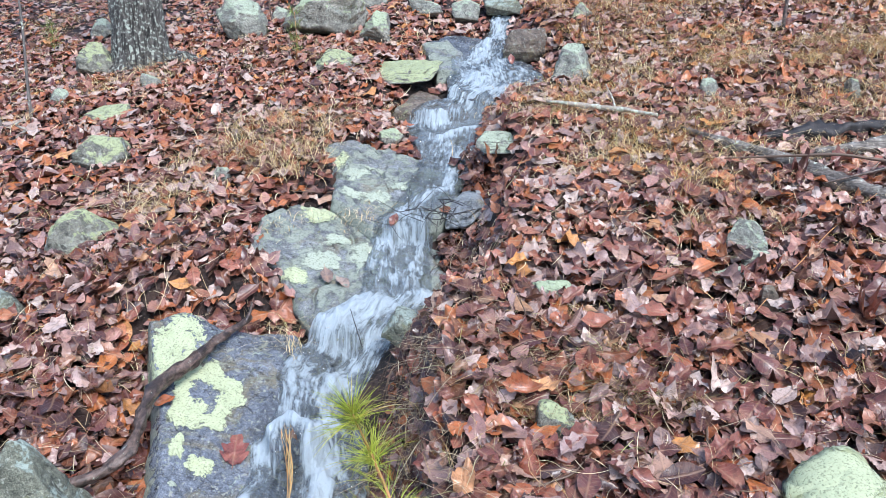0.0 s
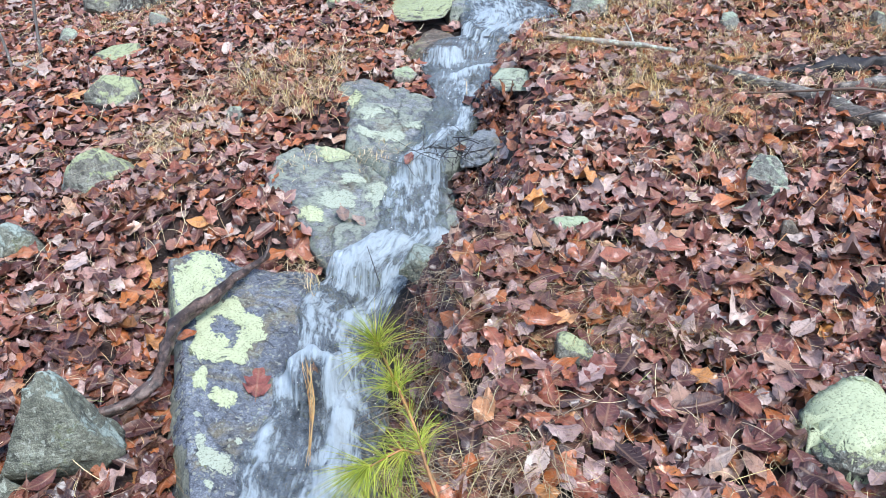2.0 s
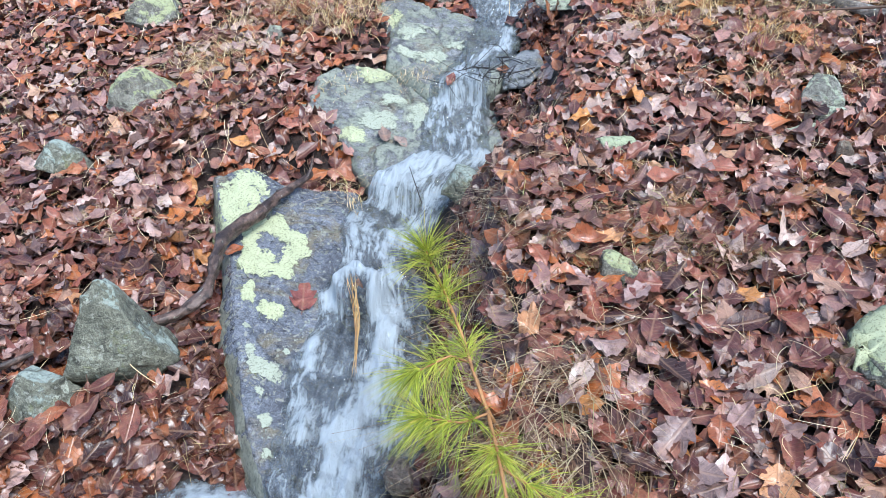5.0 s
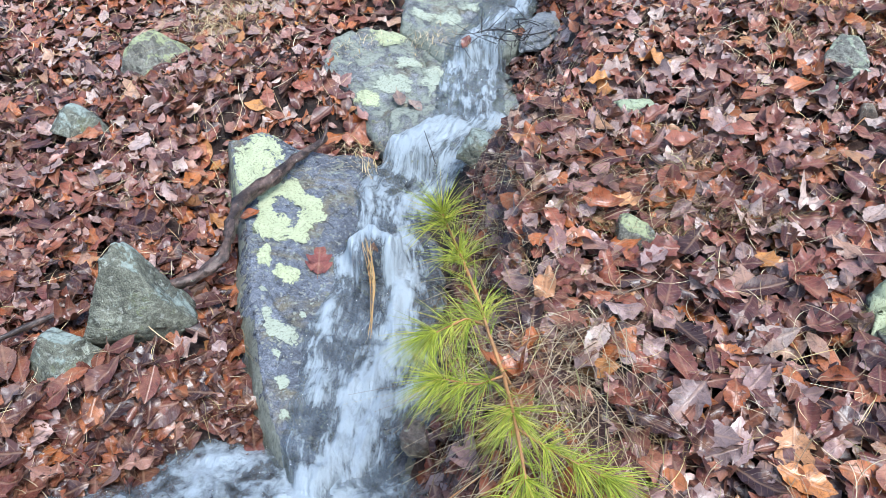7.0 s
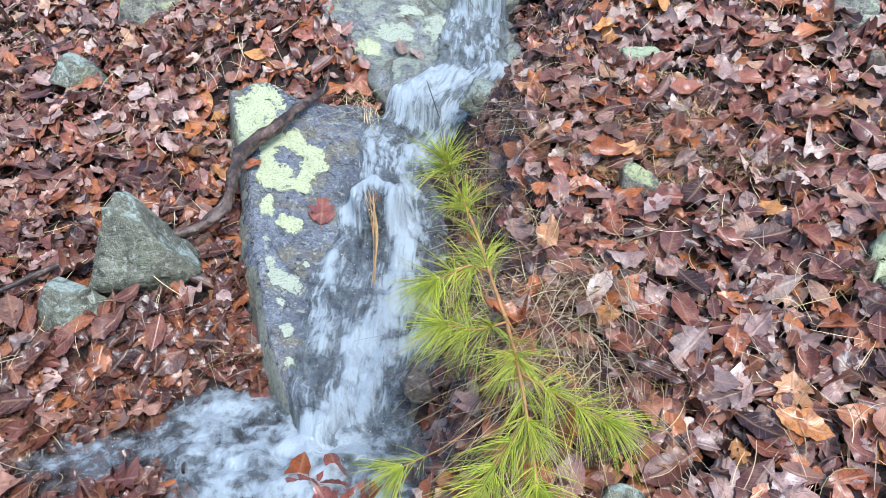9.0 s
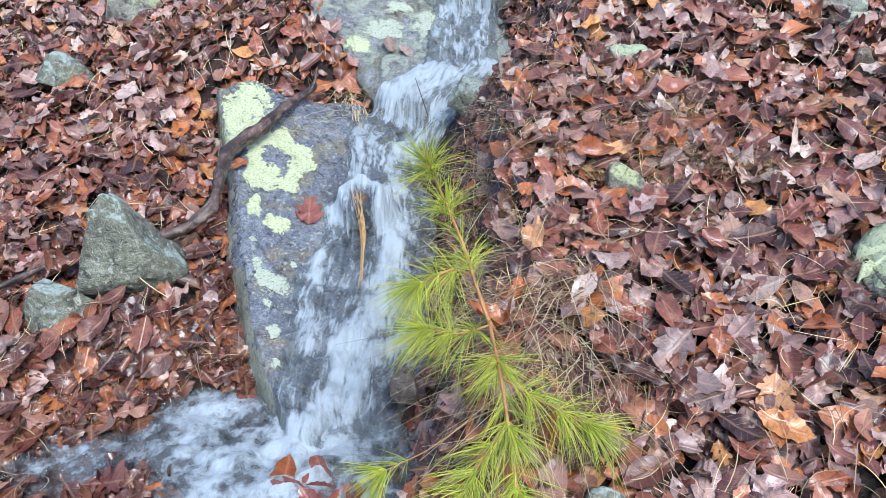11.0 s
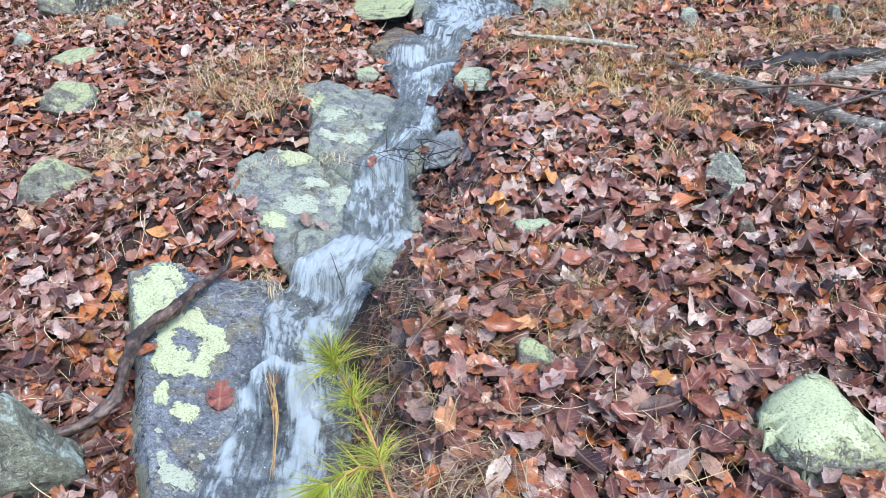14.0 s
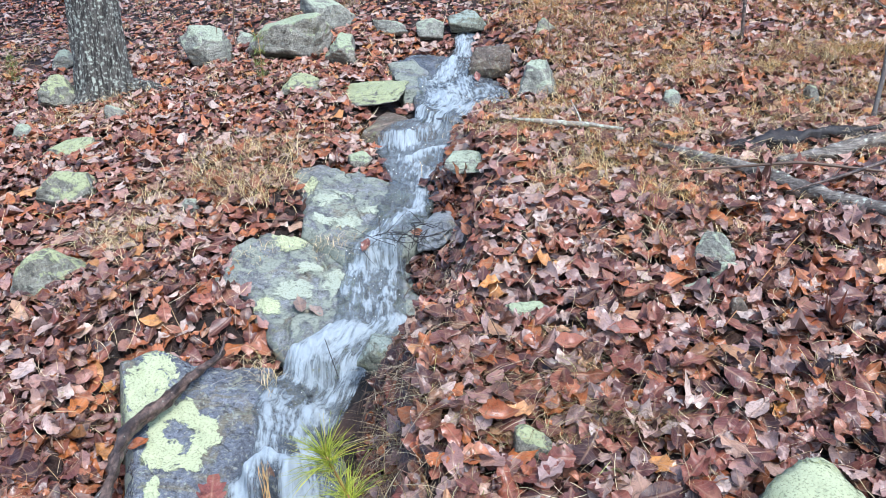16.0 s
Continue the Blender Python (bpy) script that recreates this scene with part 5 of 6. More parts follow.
for k, (x0, y0, x1, y1) in enumerate([(0.2, 2.95, 0.52, 3.25), (0.75, 2.95, 1.05, 3.12), (-0.15, 2.5, -0.22, 2.62), (0.24, 1.70, 0.40, 1.80), (-1.9, 4.0, -1.35, 4.05), (-0.75, 3.65, -0.45, 3.72), (0.6, 2.6, 0.85, 2.75), (-1.5, 2.2, -1.25, 2.32), (0.31, 1.46, 0.27, 1.17), (0.43, 1.62, 0.41, 1.34)]):
    stick("fallen_twig", "thin brown twig lying on leaves", on_ground([(x0, y0), ((x0 + x1) / 2 + 0.02, (y0 + y1) / 2 - 0.015), (x1, y1)], 0.05), [0.002, 0.0035, 0.002], twig_brown, "twig", 20, 5, 0.2, 20 + k)


def sapling(label, x, y, height, lean, radius, mat, seed, shoots=4):
    r = np.random.default_rng(seed)
    z = lie(x, y) - 0.03
    thing = tagged(new("sapling"), label, "sapling")
    thing.location = (x, y, z)
    pts = [(lean[0] * t + 0.02 * r.normal() * (t > 0), lean[1] * t + 0.02 * r.normal() * (t > 0), height * t) for t in np.linspace(0, 1, 7)]
    v, f = tube(smooth_path(pts, 40), np.linspace(radius, radius * 0.3, 40), 8, 0.2, seed)
    part("stem", mesh_of("stem", v, f, mat), thing)
    for k in range(shoots):
        t = r.uniform(0.25, 0.95)
        p = np.array([np.interp(t, np.linspace(0, 1, 7), [q[i] for q in pts]) for i in range(3)])
        d = np.array([r.normal(), r.normal(), 0.9])
        d /= np.linalg.norm(d)
        v, f = tube(smooth_path([p, p + d * 0.12 * height ** 0.5 + r.normal(size=3) * 0.02, p + d * 0.3 * height ** 0.5], 10), np.linspace(radius * 0.4, radius * 0.15, 10), 5, 0.1, seed)
        part("shoot", mesh_of("shoot", v, f, mat), thing)
    return thing


sapling("slim grey sapling with lichened bark", -2.50, 4.55, 1.6, (-0.02, 0.03), 0.010, sapling_bark, 31, 6)
sapling("slim leaning bare sapling", -2.62, 4.45, 1.3, (-0.28, 0.1), 0.009, sapling_bark, 32, 5)
sapling("short lichened broken stem", -2.45, 4.30, 0.16, (0.02, 0.0), 0.016, pale_twig, 33, 0)
sapling("slim grey sapling on the slope", 2.27, 3.62, 2.2, (0.10, 0.05), 0.012, sapling_bark, 34, 5)
sapling("dark bare sapling stem on the slope", 2.17, 4.92, 2.0, (-0.03, 0.0), 0.014, wet_branch, 35, 3)
sapling("thin bare sapling on the slope", 1.80, 5.3, 1.6, (0.05, 0.0), 0.006, twig_brown, 36, 4)
sapling("thin bare stem beside boulders", -1.36, 6.2, 1.2, (-0.05, 0.0), 0.006, twig_brown, 37, 4)
sapling("bare shrub stem in the leaves", 0.02, 2.02, 0.16, (0.02, 0.02), 0.003, twig_brown, 38, 2)
for k, (x, y, h) in enumerate([(1.18, 2.95, 0.28), (0.95, 5.15, 0.5), (1.25, 5.2, 0.5), (-1.75, 5.95, 0.7), (-1.42, 5.9, 0.6), (0.27, 2.32, 0.22), (0.93, 4.5, 0.3), (1.0, 4.42, 0.25)]):
    sapling("thin bare weed stem among leaves", x, y, h, (0.05 * math.sin(k), 0.03), 0.003, twig_brown, 50 + k, 3)


stick("fallen_twig", "thin dark twig standing in the falling water", [(-0.365, 2.77, 0.665), (-0.345, 2.72, 0.63), (-0.305, 2.62, 0.565)], [0.0014, 0.002, 0.0016], charred, "twig", 16, 5, 0.2, 41)


# bare bramble twigs hanging over the fall
def bramble():
    r = np.random.default_rng(77)
    pieces = []
    base = np.array([0.10, 3.28, 0.99])
    for k in range(6):
        e = np.array([-0.36 + 0.08 * k, 3.34 + 0.05 * r.normal(), 0.93 + 0.04 * r.normal()])
        start = base + np.array([0.05 - 0.03 * k, 0.02 * r.normal(), 0.02 * r.normal()])
        mids = [start + (e - start) * t + r.normal(size=3) * 0.028 for t in (0.2, 0.4, 0.6, 0.8)]
        pieces.append(tube(smooth_path([start, *mids, e], 26), np.linspace(0.0026, 0.0009, 26), 5, 0.2, k))
        for q in range(4):
            p = mids[q]
            way = r.normal(size=3) * np.array([0.04, 0.03, 0.035])
            pieces.append(tube(smooth_path([p, p + way + r.normal(size=3) * 0.012, p + 2 * way], 9), np.linspace(0.0018, 0.0007, 9), 4))
    v, f = joined(pieces)
    tagged(new("bramble", mesh_of("bramble", v, f, charred)), "bare dark bramble twigs hanging over the falling water", "bramble")


bramble()


# ---------------------------------------------------------------- grass and pine straw
def blades(r, x, y, z, count, length, spread, droop, width, loose=0.02, lay=(0, 0)):
    """Bent blades rising from one root; three-segment strips."""
    a = r.uniform(0, 6.28, count)
    out = np.stack([np.cos(a), np.sin(a), 0 * a], 1)
    ln, sp = length * r.uniform(0.5, 1.2, count), spread * r.uniform(0.2, 1.0, count)
    out[:, :2] += np.array(lay)
    rx, ry = r.normal(size=count) * loose, r.normal(size=count) * loose
    root = np.stack([x + rx, y + ry, z + 0.09 * rx + 0.34 * ry], 1)
    side = np.stack([-out[:, 1], out[:, 0], 0 * a], 1) * (width * r.uniform(0.6, 1.3, count))[:, None]
    n = 5
    t = np.linspace(0, 1, n)[None]
    reach = ln[:, None] * (sp[:, None] * t + droop * t * t)
    lift = ln[:, None] * (t * (1 - 0.3 * sp[:, None]) - droop * 0.75 * t * t)
    p = root[:, None] + out[:, None] * reach[..., None] + np.array([0, 0, 1.0]) * lift[..., None] + r.normal(size=(count, n, 3)) * 0.002
    w = side[:, None] * (1 - 0.8 * t)[..., None]
    V = np.stack([p - w, p + w], 2).reshape(-1, 3)
    F = (np.arange(count) * 2 * n)[:, None, None] + (2 * np.arange(n - 1))[None, :, None] + np.array([0, 1, 3, 2])
    return V, F.reshape(-1, 4)


def grass(name, label, tufts, mat, seed, lay=(0, 0)):
    r = np.random.default_rng(seed)
    pieces = []
    for x, y, n, ln, sp, dr in tufts:
        pieces.append(blades(r, x, y, max(lie(x, y) + 0.035, top(rock_tree, x, y)), int(n * (1.4 if y < 3.3 else 1.6)), ln * 1.3, sp, dr if y < 3.3 else dr + 0.2, 0.0012 if y < 3 else 0.0015, 0.025 if y < 3.3 else 0.06, lay))
    v, f = joined(pieces)
    return tagged(new(name, mesh_of(name, v, f, mat)), label, "grass", kind="stuff")


gr = np.random.default_rng(91)


def sown(n, x0, x1, y0, y1, count, ln, sp, dr, wet=0.03):
    out = []
    while len(out) < n:
        x, y = gr.uniform(x0, x1), gr.uniform(y0, y1)
        if wet_strip(np.array([x]), np.array([y]), wet)[0] or top(rock_tree, x, y) > lie(x, y) + 0.01:
            continue
        out.append((x, y, int(count * gr.uniform(0.5, 1.4)), ln * gr.uniform(0.7, 1.3), sp, dr))
    return out


tufts = []
tufts += sown(26, -1.40, -0.60, 3.70, 4.30, 20, 0.20, 0.7, 0.6)       # straw mat above the slabs
tufts += sown(8, -1.55, -1.2, 3.45, 3.62, 26, 0.13, 0.8, 0.8)
tufts += sown(8, 0.10, 0.45, 1.9, 2.2, 16, 0.10, 0.8, 0.7)
tufts += sown(7, 0.45, 0.75, 1.95, 2.3, 22, 0.11, 0.8, 0.7)
tufts += sown(10, -0.24, -0.02, 1.4, 2.3, 22, 0.12, 0.8, 0.9)
tufts += sown(10, 0.9, 1.4, 2.7, 3.2, 20, 0.12, 0.7, 0.6)
tufts += sown(150, 0.45, 3.0, 3.3, 4.7, 24, 0.11, 0.8, 0.7)
tufts += sown(520, 0.8, 4.8, 4.3, 8.4, 26, 0.13, 0.8, 0.7)
tufts += sown(20, 0.2, 0.6, 3.9, 4.4, 14, 0.11, 0.7, 0.7)
tufts += sown(14, -2.6, -1.8, 4.9, 5.4, 20, 0.12, 0.6, 0.8)
tufts += sown(110, -4.0, -0.2, 4.2, 8.2, 18, 0.11, 0.8, 0.7)
tufts += sown(40, -2.4, -0.8, 1.3, 3.6, 9, 0.09, 0.9, 0.6)
tufts += sown(70, 0.0, 2.0, 1.2, 3.4, 9, 0.09, 0.9, 0.7)
tufts += [(-0.58, 2.64, 22, 0.10, 0.5, 0.8), (-0.63, 2.72, 20, 0.11, 0.5, 0.9), (-0.38, 3.46, 26, 0.09, 0.4, 0.9), (-0.40, 3.43, 20, 0.09, 0.4, 0.9), (-0.72, 3.38, 26, 0.08, 0.6, 0.8), (-1.0, 2.78, 14, 0.08, 0.7, 0.6)]
grass("dry_grass", "tufts of dry straw coloured grass among the leaves", [q for q in tufts if q[1] > 2.45], straw, 92)
grass("dry_grass", "wet brown straw hanging over the stream bank", [q for q in tufts if q[1] <= 2.45], brown_straw, 96)
greens = [(-0.19, 2.27, 12, 0.06, 0.7, 0.5), (-0.05, 1.95, 6, 0.05, 0.7, 0.4), (0.32, 1.86, 6, 0.05, 0.8, 0.4)] + sown(14, -1.4, 2.0, 1.4, 3.4, 4, 0.07, 0.7, 0.6) + sown(26, -3.4, 3.2, 3.4, 6.6, 6, 0.08, 0.7, 0.6)
grass("green_grass", "thin green grass blades among fallen leaves", greens, green_blade, 93)
golden = sown(14, 0.85, 1.3, 3.5, 3.85, 24, 0.10, 1.0, 0.5) + sown(150, 0.6, 3.8, 3.8, 7.4, 30, 0.11, 1.0, 0.5) + [(-0.13, 1.75, 30, 0.07, 0.9, 0.5), (-0.08, 1.62, 26, 0.09, 0.9, 0.5), (-0.02, 1.50, 24, 0.10, 0.9, 0.5), (-0.16, 1.95, 18, 0.07, 0.9, 0.5)] + sown(10, 0.9, 1.35, 2.75, 3.3, 22, 0.09, 1.0, 0.5)
grass("pine_straw", "golden fallen pine needles in loose heaps", golden, gold_blade, 94)

# matted thatch hanging down the bank behind the young pine
thatch = sown(22, -0.20, 0.06, 1.45, 2.30, 13, 0.09, 1.0, 0.6) + sown(30, -0.02, 0.24, 1.14, 1.62, 15, 0.11, 1.0, 0.7) + sown(10, 0.30, 0.70, 1.85, 2.30, 12, 0.09, 1.0, 0.6) + sown(10, -0.16, 0.30, 2.0, 2.5, 12, 0.09, 1.0, 0.6)
grass("dry_grass", "matted tan thatch hanging down the bank", thatch, thatch_blade, 97, (-0.3, -0.5))


# loose single needles and stems strewn on the leaves
def strewn(r, x, y, lift, longest, width):
    """Thin bent stems lying on the slope, as narrow strips."""
    n, k = len(x), 6
    a, ln, bow = r.uniform(0, 6.28, n), longest * r.uniform(0.3, 1.0, n), r.normal(0, 0.26, n)
    nn = slope_normal(x, y, 0.08)
    t = np.linspace(-0.5, 0.5, k)[None]
    off = bow[:, None] * (t * t - 0.25) * ln[:, None] * 2
    dx = np.cos(a)[:, None] * ln[:, None] * t - np.sin(a)[:, None] * off
    dy = np.sin(a)[:, None] * ln[:, None] * t + np.cos(a)[:, None] * off
    z = (ground(x, y) + lift * r.uniform(0.6, 1.3, n))[:, None] - (nn[:, :1] * dx + nn[:, 1:2] * dy) / nn[:, 2:3] + r.normal(0, 0.08, n)[:, None] * t * ln[:, None] + 0.02 * (0.25 - t * t)
    p = np.stack([x[:, None] + dx, y[:, None] + dy, z], -1)
    side = np.stack([-np.sin(a), np.cos(a), 0.3 * np.ones(n)], -1)[:, None] * (width * r.uniform(0.6, 1.3, n))[:, None, None] * (1 - 1.2 * t * t)[..., None]
    F = (np.arange(n) * 2 * k)[:, None, None] + (2 * np.arange(k - 1))[None, :, None] + np.array([0, 1, 3, 2])
    return np.stack([p - side, p + side], 2).reshape(-1, 3), F.reshape(-1, 4)


r = np.random.default_rng(95)
clear_of_water = lambda x, y: in_view(x, y) & ~wet_strip(x, y, 0.02) & ~in_foam(x, y)
for count, y0, y1, long_, wide, mat_, words in ((1600, 0.9, 3.3, 0.14, 0.0008, straw, "pale dry grass stems strewn on wet leaves"), (2400, 0.9, 3.3, 0.12, 0.0009, thatch_blade, "brown pine needles and stems among wet leaves"),
                                                (6000, 3.3, 7.5, 0.15, 0.0013, straw, "dry grass stems strewn up the slope")):
    x, y = scatter(r, count * 2, -4.5, 4.5, y0, y1, clear_of_water)
    x, y = x[:count], y[:count]
    ok = off_rock(x, y)
    v, f = strewn(r, x[ok], y[ok], 0.06, long_, wide)
    tagged(new("plant_litter", mesh_of("plant_litter", v, f, mat_)), words, "litter", kind="stuff")


# ---------------------------------------------------------------- the pine seedling
def pine():
    r = np.random.default_rng(61)
    thing = tagged(new("pine_seedling"), "young pine with long yellow green needles on the stream bank", "pine")
    root = np.array([-0.004, 1.40, lie(-0.004, 1.40) - 0.02])
    thing.location = root
    shoots = [
        ([root, (-0.03, 1.36, 0.48), (-0.056, 1.308, 0.562), (-0.091, 1.385, 0.623), (-0.116, 1.438, 0.68), (-0.161, 1.451, 0.793), (-0.193, 1.439, 0.879)], 0.42, 0.0055),
        ([(-0.056, 1.308, 0.562), (-0.034, 1.128, 0.586), (-0.019, 1.024, 0.562), (-0.009, 0.959, 0.527), (0.005, 0.88, 0.486)], 0.15, 0.0045),
        ([(-0.029, 1.102, 0.579), (0.043, 1.086, 0.54), (0.142, 1.069, 0.495)], 0.1, 0.003),
        ([(-0.102, 1.39, 0.634), (-0.137, 1.325, 0.687), (-0.20, 1.26, 0.688)], 0.2, 0.003),
        ([(-0.056, 1.288, 0.568), (-0.109, 1.21, 0.6), (-0.176, 1.177, 0.634)], 0.1, 0.003),
        ([(-0.014, 1.007, 0.551), (-0.059, 0.958, 0.512), (-0.098, 0.906, 0.465)], 0.1, 0.003),
        ([(-0.02, 1.36, 0.45), (-0.094, 1.184, 0.387), (-0.187, 1.114, 0.359), (-0.262, 1.075, 0.345)], 0.84, 0.0025),
    ]
    for k, (pts, bare, rad) in enumerate(shoots):
        path = smooth_path(pts, 44)
        v, f = tube(path - root, np.linspace(rad, rad * 0.5, 44), 7, 0.15, k)
        branch = part("stem" if k == 0 else "branch", mesh_of("branch", v, f, pine_bark), thing)
        V, F = [], []
        tang = np.gradient(path, axis=0)
        tang /= np.linalg.norm(tang, axis=1, keepdims=True)
        length = np.linalg.norm(np.diff(path, axis=0), axis=1).sum() * (1 - bare)
        for q in range(int(length * 420) + (30 if k < 6 else 8)):
            t = bare + (1 - bare) * ((r.random() if q % 4 == 0 else r.choice([0.2, 0.62, 0.9]) + 0.10 * r.random()) if q > 26 else 1.0)
            i = min(43, int(t * 43))
            p, d = path[i], tang[i]
            u = np.cross(d, r.normal(size=3))
            u /= np.linalg.norm(u)
            open_ = r.uniform(0.35, 1.35) if q > 26 else r.uniform(0.1, 1.0)
            for _ in range(3):
                way = d * math.cos(open_) + u * math.sin(open_) + r.normal(size=3) * 0.10
                way /= np.linalg.norm(way)
                ln, droop = r.uniform(0.06, 0.125), r.uniform(0.01, 0.05)
                side = np.cross(way, r.normal(size=3))
                side /= np.linalg.norm(side)
                b = len(V)
                for s in range(4):
                    f_ = s / 3
                    c = p + way * ln * f_ + np.array([0, 0, -droop * f_ * f_]) - root
                    w = 0.00065 * (1 - 0.75 * f_ ** 3)
                    V += [c + side * w, c - side * w * 0.5 + np.cross(way, side) * w, c - side * w * 0.5 - np.cross(way, side) * w]
                F += [[b + 3 * s + e, b + 3 * s + (e + 1) % 3, b + 3 * s + 3 + (e + 1) % 3, b + 3 * s + 3 + e] for s in range(3) for e in range(3)]
        tagged(part("needles", mesh_of("needles", np.array(V), F, needle), branch, "long yellow green pine needles"), kind="stuff")
    return thing


pine()


def tiny_pine(x, y, h, seed):
    r = np.random.default_rng(seed)
    thing = tagged(new("pine_seedling"), "tiny thin pine seedling on the slope", "pine")
    thing.location = (x, y, lie(x, y))
    v, f = tube([(0, 0, -0.02), (0.01, 0, h * 0.5), (0, 0.01, h)], [0.004, 0.003, 0.002], 6)
    part("stem", mesh_of("stem", v, f, pine_bark), thing)
    V, F = joined([blades(r, 0.0, 0.0, h * t, 34, 0.11, 1.1, 0.3, 0.0017) for t in (0.3, 0.5, 0.72, 0.95)])
    tagged(part("needles", mesh_of("needles", V, F, green_blade), thing), kind="stuff")


tiny_pine(-1.0, 5.20, 0.36, 3)
tiny_pine(-3.0, 5.9, 0.25, 4)


# ---------------------------------------------------------------- single leaves that stand out
def lone_leaf(label, x, y, size, spin, kind, mat, tilt=0.1, dirn=0.0, bend=0.2, cup=0.3, on=None, lift=0.0, stand=None):
    tm = TEMPLATES[kind]
    loc = curled(tm, [size], [bend], [cup], [0.15], [0.1], [1.0])[0]
    ax = frames_at(np.array([x]), np.array([y]), np.array([spin]), np.array([tilt]), np.array([dirn]))[0]
    z = lie(x, y) if on is None else max(top(rock_tree, x, y), lie(x, y))
    me = mesh_of("fallen_leaf", loc @ ax, tm[1], mat, uvs=tm[2])
    ob = tagged(new("fallen_leaf", me), label, "leaf")
    ob.location = (x, y, z + 0.006 + lift)
    return ob


lone_leaf("red brown leaf stuck flat to the wet slab", -0.655, 2.10, 0.135, 1.75, 1, leaf_red, 0.28, 0.2, 0.05, 0.1, on=True)
lone_leaf("large pale toothed leaf on the litter", 0.60, 1.55, 0.16, -2.75, 2, leaf_pale, 0.10, -1.4, 0.2, 0.15, lift=0.055)
lone_leaf("yellow orange leaf among brown ones", 0.50, 1.50, 0.11, 2.4, 2, leaf_orange, 0.15, -1.2, 0.4, 0.5, lift=0.045)
lone_leaf("orange brown leaf on the litter", 0.57, 1.20, 0.13, -0.5, 0, leaf_orange, 0.2, -1.2, 0.3, 0.3, lift=0.05)
lone_leaf("pale pinkish leaf beside the pine", 0.17, 1.52, 0.11, 1.0, 2, leaf_pale, 0.2, -1.4, 0.1, 0.2, lift=0.07)
lone_leaf("brown leaf on the grey slab", -0.50, 3.05, 0.12, -1.3, 2, leaf_pale, 0.1, 0, 0.3, 0.6, on=True)
lone_leaf("brown leaf on the grey slab", -0.43, 3.02, 0.10, -0.9, 2, leaf_pale, 0.1, 0, 0.3, 0.7, on=True)
lone_leaf("red leaf caught above the fall", -0.23, 3.36, 0.085, 1.3, 0, leaf_red, 0.4, -1.5, 0.3, 0.3, on=True, lift=0.03)
lone_leaf("rust orange leaf at the stream's edge", 0.24, 4.18, 0.12, 2.8, 0, leaf_orange, 0.4, -1.5, 0.3, 0.5, lift=0.04)
lone_leaf("orange leaf hanging over the water", 0.02, 3.52, 0.08, 2.8, 3, leaf_orange, 0.5, -1.5, 0.3, 0.5, on=True, lift=0.03)
lone_leaf("orange leaf caught on the branch", -0.91, 2.22, 0.075, 0.5, 3, leaf_orange, 0.3, -1.5, 0.4, 0.7, on=True, lift=0.005)
lone_leaf("red leaf caught in the upper cascade", 0.47, 5.25, 0.09, 1.6, 0, leaf_red, 0.8, -1.5, 0.3, 0.3, on=True, lift=0.03)
for k, (x, y, s, a, t) in enumerate([(-0.545, 1.235, 0.12, 1.5, 1.15), (-0.455, 1.245, 0.13, 1.7, 1.2), (-0.47, 1.20, 0.12, 0.3, 0.7), (-0.35, 1.23, 0.11, 2.7, 0.8), (-0.53, 1.19, 0.11, 3.5, 0.5), (-0.40, 1.17, 0.12, 4.4, 0.5), (-0.46, 1.15, 0.12, 5.4, 0.3), (-0.34, 1.16, 0.12, 0.9, 0.3)]):
    lone_leaf("wet rust red leaf standing in the pool", x, y, s, a, k % 3, leaf_orange if k < 1 else leaf_red, t, -1.5, 0.4, 0.8, lift=0.055 if k < 2 else 0.045)
for k, (x, y, s, a, t) in enumerate([(-1.06, 1.63, 0.14, -1.9, 0.5), (-1.15, 1.62, 0.13, -1.4, 0.4), (-0.92, 1.70, 0.12, 0.4, 0.4), (-1.20, 1.58, 0.12, 2.6, 0.3), (-1.36, 1.86, 0.12, 0.6, 0.15)]):
    lone_leaf("wet red brown leaf lodged against the pointed rock", x, y, s, a, 2 if k % 2 else 0, leaf_umber if k < 4 else leaf_pale, t, -1.5, 0.3, 0.5, on=True, lift=0.025)
for k, (x, y, s) in enumerate([(0.95, 4.05, 0.12), (1.12, 3.55, 0.13), (1.66, 4.12, 0.12), (0.88, 3.30, 0.11), (1.55, 3.62, 0.11), (0.9, 2.2, 0.13), (-1.2, 2.45, 0.12), (-1.15, 2.3, 0.12), (-0.95, 3.55, 0.13), (-1.0, 3.85, 0.14), (-1.15, 3.05, 0.12)]):
    lone_leaf("bright rust orange oak leaf on brown litter", x, y, s, 1.3 * k, k % 3, leaf_orange, 0.35, 2.1 * k, 0.3, 0.6, lift=0.05)

lone_leaf("rust orange leaf caught on the split rock", -0.475, 2.105, 0.075, 1.6, 3, leaf_orange, 0.9, -1.5, 0.2, 0.4, on=True, lift=0.10)

# straw caught in the fall
r = np.random.default_rng(71)
v, f = joined([tube(smooth_path([(-0.49 + 0.026 * r.normal(), 2.19, 0.486 + 0.004 * r.normal()), (-0.485 + 0.020 * r.normal(), 2.13, 0.484 + 0.005 * r.normal()), (-0.478 + 0.012 * r.normal(), 2.075, 0.447 + 0.006 * r.normal()), (-0.463 + 0.008 * r.normal(), 2.01, 0.385 + 0.005 * r.normal()), (-0.445 + 0.005 * r.normal(), 1.86 - 0.08 * r.random(), 0.325)], 14), np.linspace(0.0010, 0.0005, 14), 4) for _ in range(11)])
tagged(new("straw_wisp", mesh_of("straw_wisp", v, f, gold_blade)), "wisp of orange straw caught in the falling water", "straw", kind="stuff")

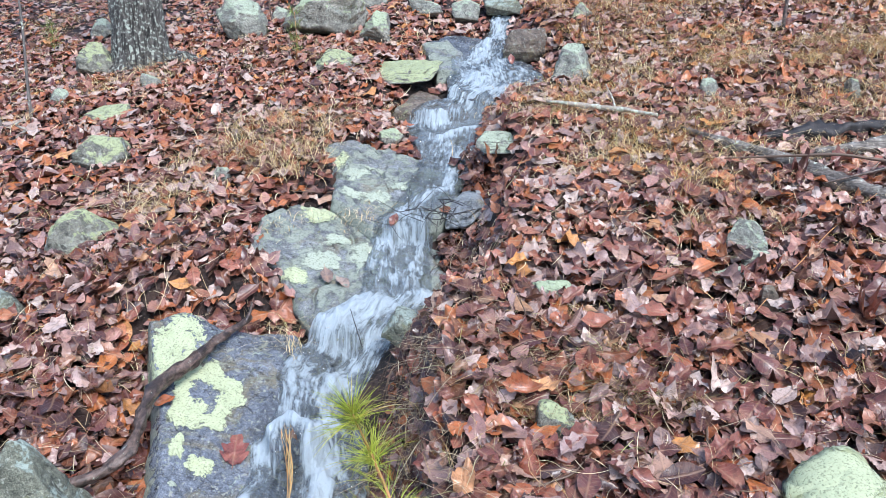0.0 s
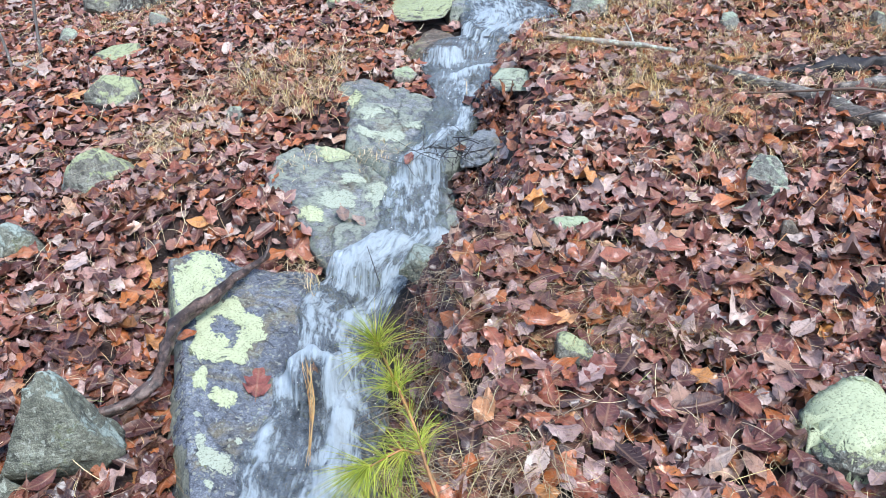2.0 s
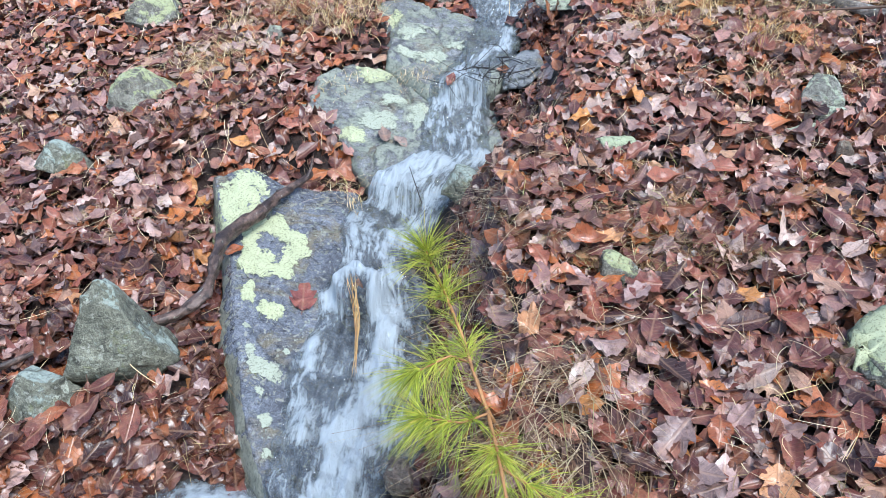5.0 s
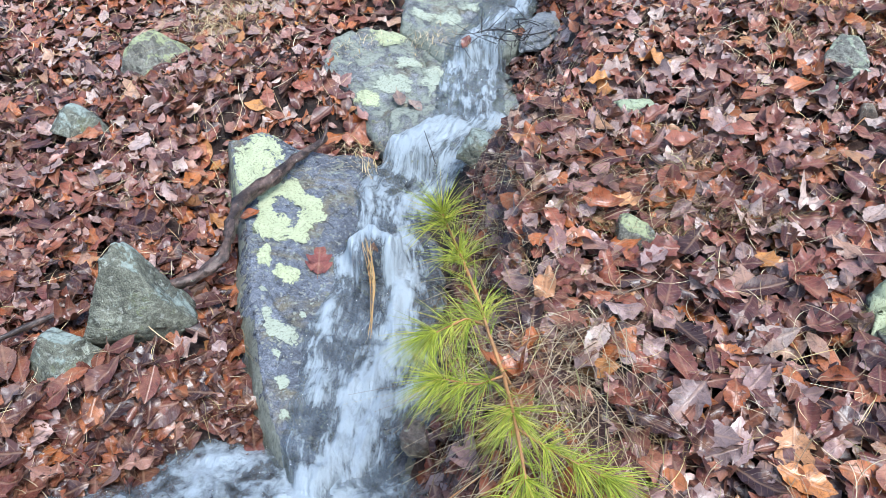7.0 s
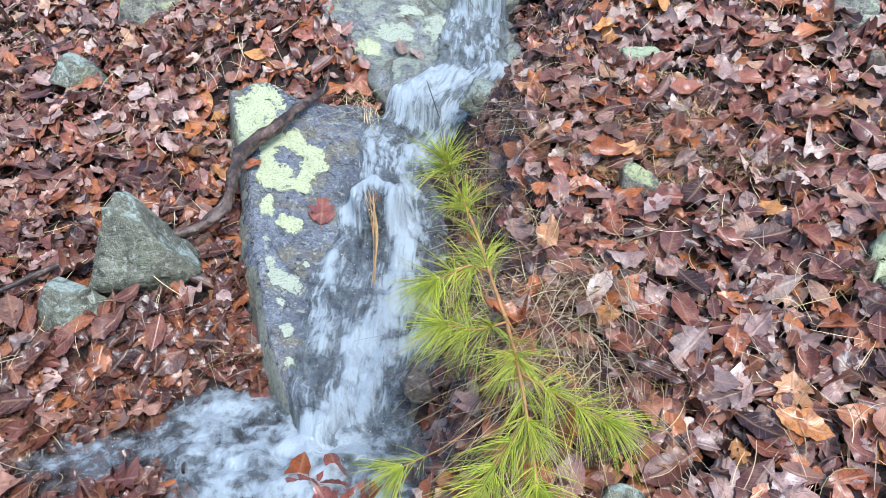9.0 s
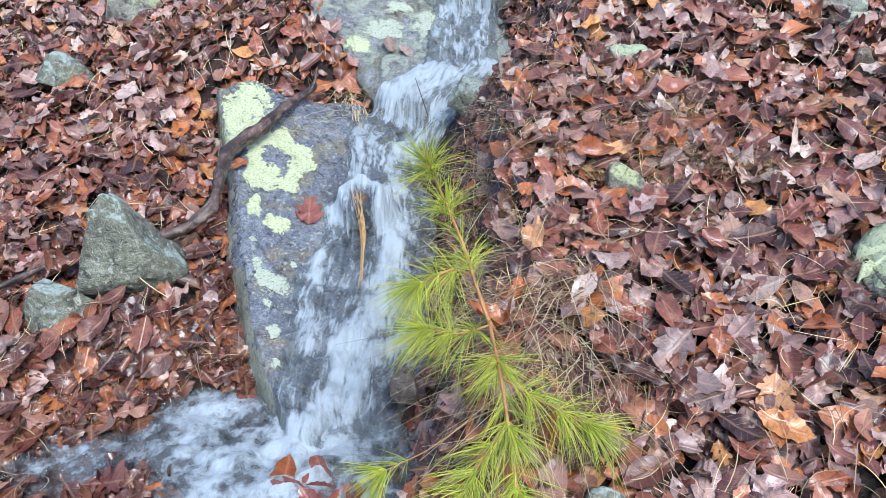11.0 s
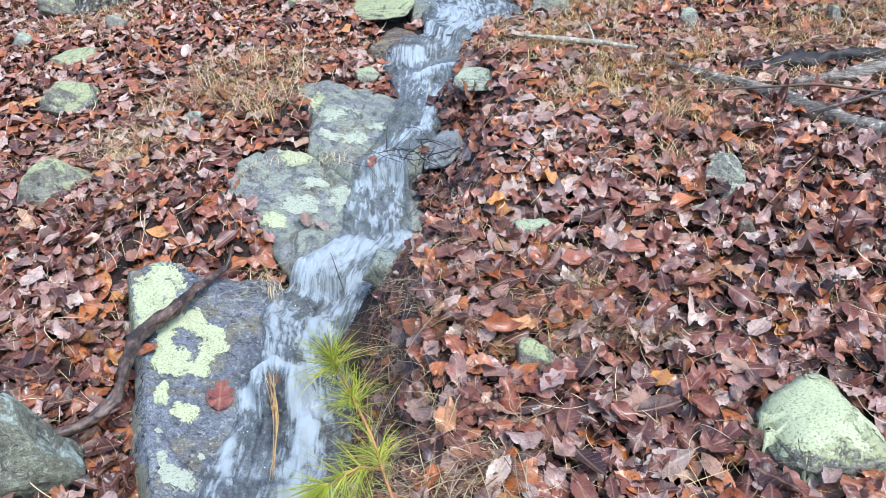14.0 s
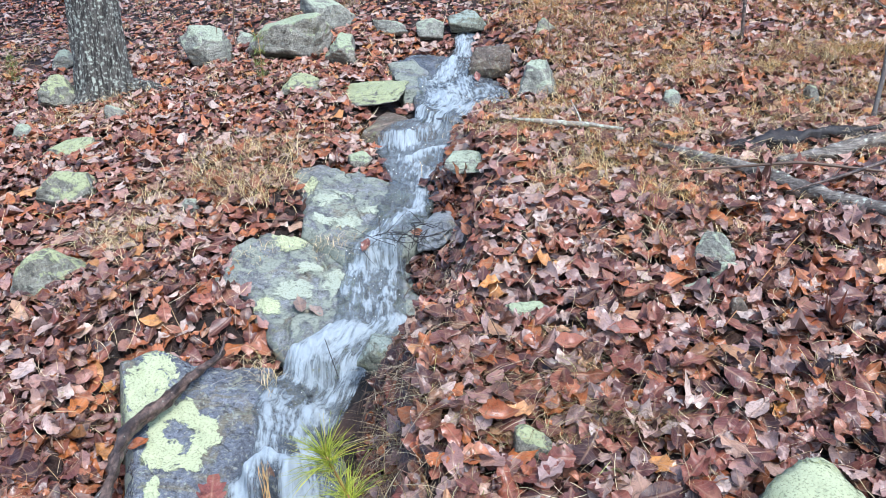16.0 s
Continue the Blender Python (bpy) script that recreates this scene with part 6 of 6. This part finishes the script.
# ---------------------------------------------------------------- nearest leaves, one by one
r = np.random.default_rng(55)
nx, ny = scatter(r, 700, -1.6, 1.25, 0.95, 2.35, lambda x, y: ~wet_strip(x, y, 0.03) & ~in_foam(x, y))
ok = off_rock(nx, ny)
nx, ny = nx[ok][:300], ny[ok][:300]
shapes = []
for k in range(18):
    tm = TEMPLATES[k % 4]
    loc = curled(tm, [r.uniform(0.07, 0.13)], [r.normal(0, 0.4)], [r.normal(0.1, 0.5)], [r.normal(0, 0.45)], [r.normal(0, 0.25)], [r.uniform(0, 6)])[0]
    shapes.append(mesh_of("leaf", loc, tm[1], leaf_brown, uvs=tm[2]))
tilt = np.abs(r.normal(0, 0.25, len(nx))).clip(0, 0.7)
axes = frames_at(nx, ny, r.uniform(0, 6.28, len(nx)), tilt, r.uniform(0, 6.28, len(nx)))
for k in range(len(nx)):
    ob = new("leaf", shapes[k % 18])
    ob.parent = leaf_litter
    m = Matrix(axes[k].T.tolist()).to_4x4()
    m.translation = (nx[k], ny[k], lie(nx[k], ny[k]) + 0.05 + 0.03 * math.tan(tilt[k]))
    ob.matrix_basis = m


# roots and dead stems hanging out of the cut bank
r = np.random.default_rng(19)
pieces = []
for k in range(240):
    y = r.uniform(1.15, 2.6) if k < 170 else r.uniform(2.7, 3.6)
    x = float(np.interp(y, STREAM_Y, STREAM_X) + np.interp(y, STREAM_Y, STREAM_W)) + r.uniform(0.02, 0.17)
    z = lie(x, y) + 0.045
    ln = r.uniform(0.06, 0.16)
    e = (x - ln * r.uniform(0.1, 0.7), y - ln * r.uniform(0.0, 0.8))
    pts = [(x + r.normal() * 0.01, y, z), ((x + e[0]) / 2, (y + e[1]) / 2, z + 0.012 + 0.01 * r.normal()), (e[0], e[1], max(lie(*e) + 0.02, z - ln))]
    pieces.append(tube(smooth_path(pts, 8), np.linspace(0.0022, 0.0009, 8) * r.uniform(0.6, 1.4), 4, cap=False))
v, f = joined(pieces)
tagged(new("hanging_roots", mesh_of("hanging_roots", v, f, twig_brown)), "brown roots and dead stems hanging from the cut bank", "roots", kind="stuff")
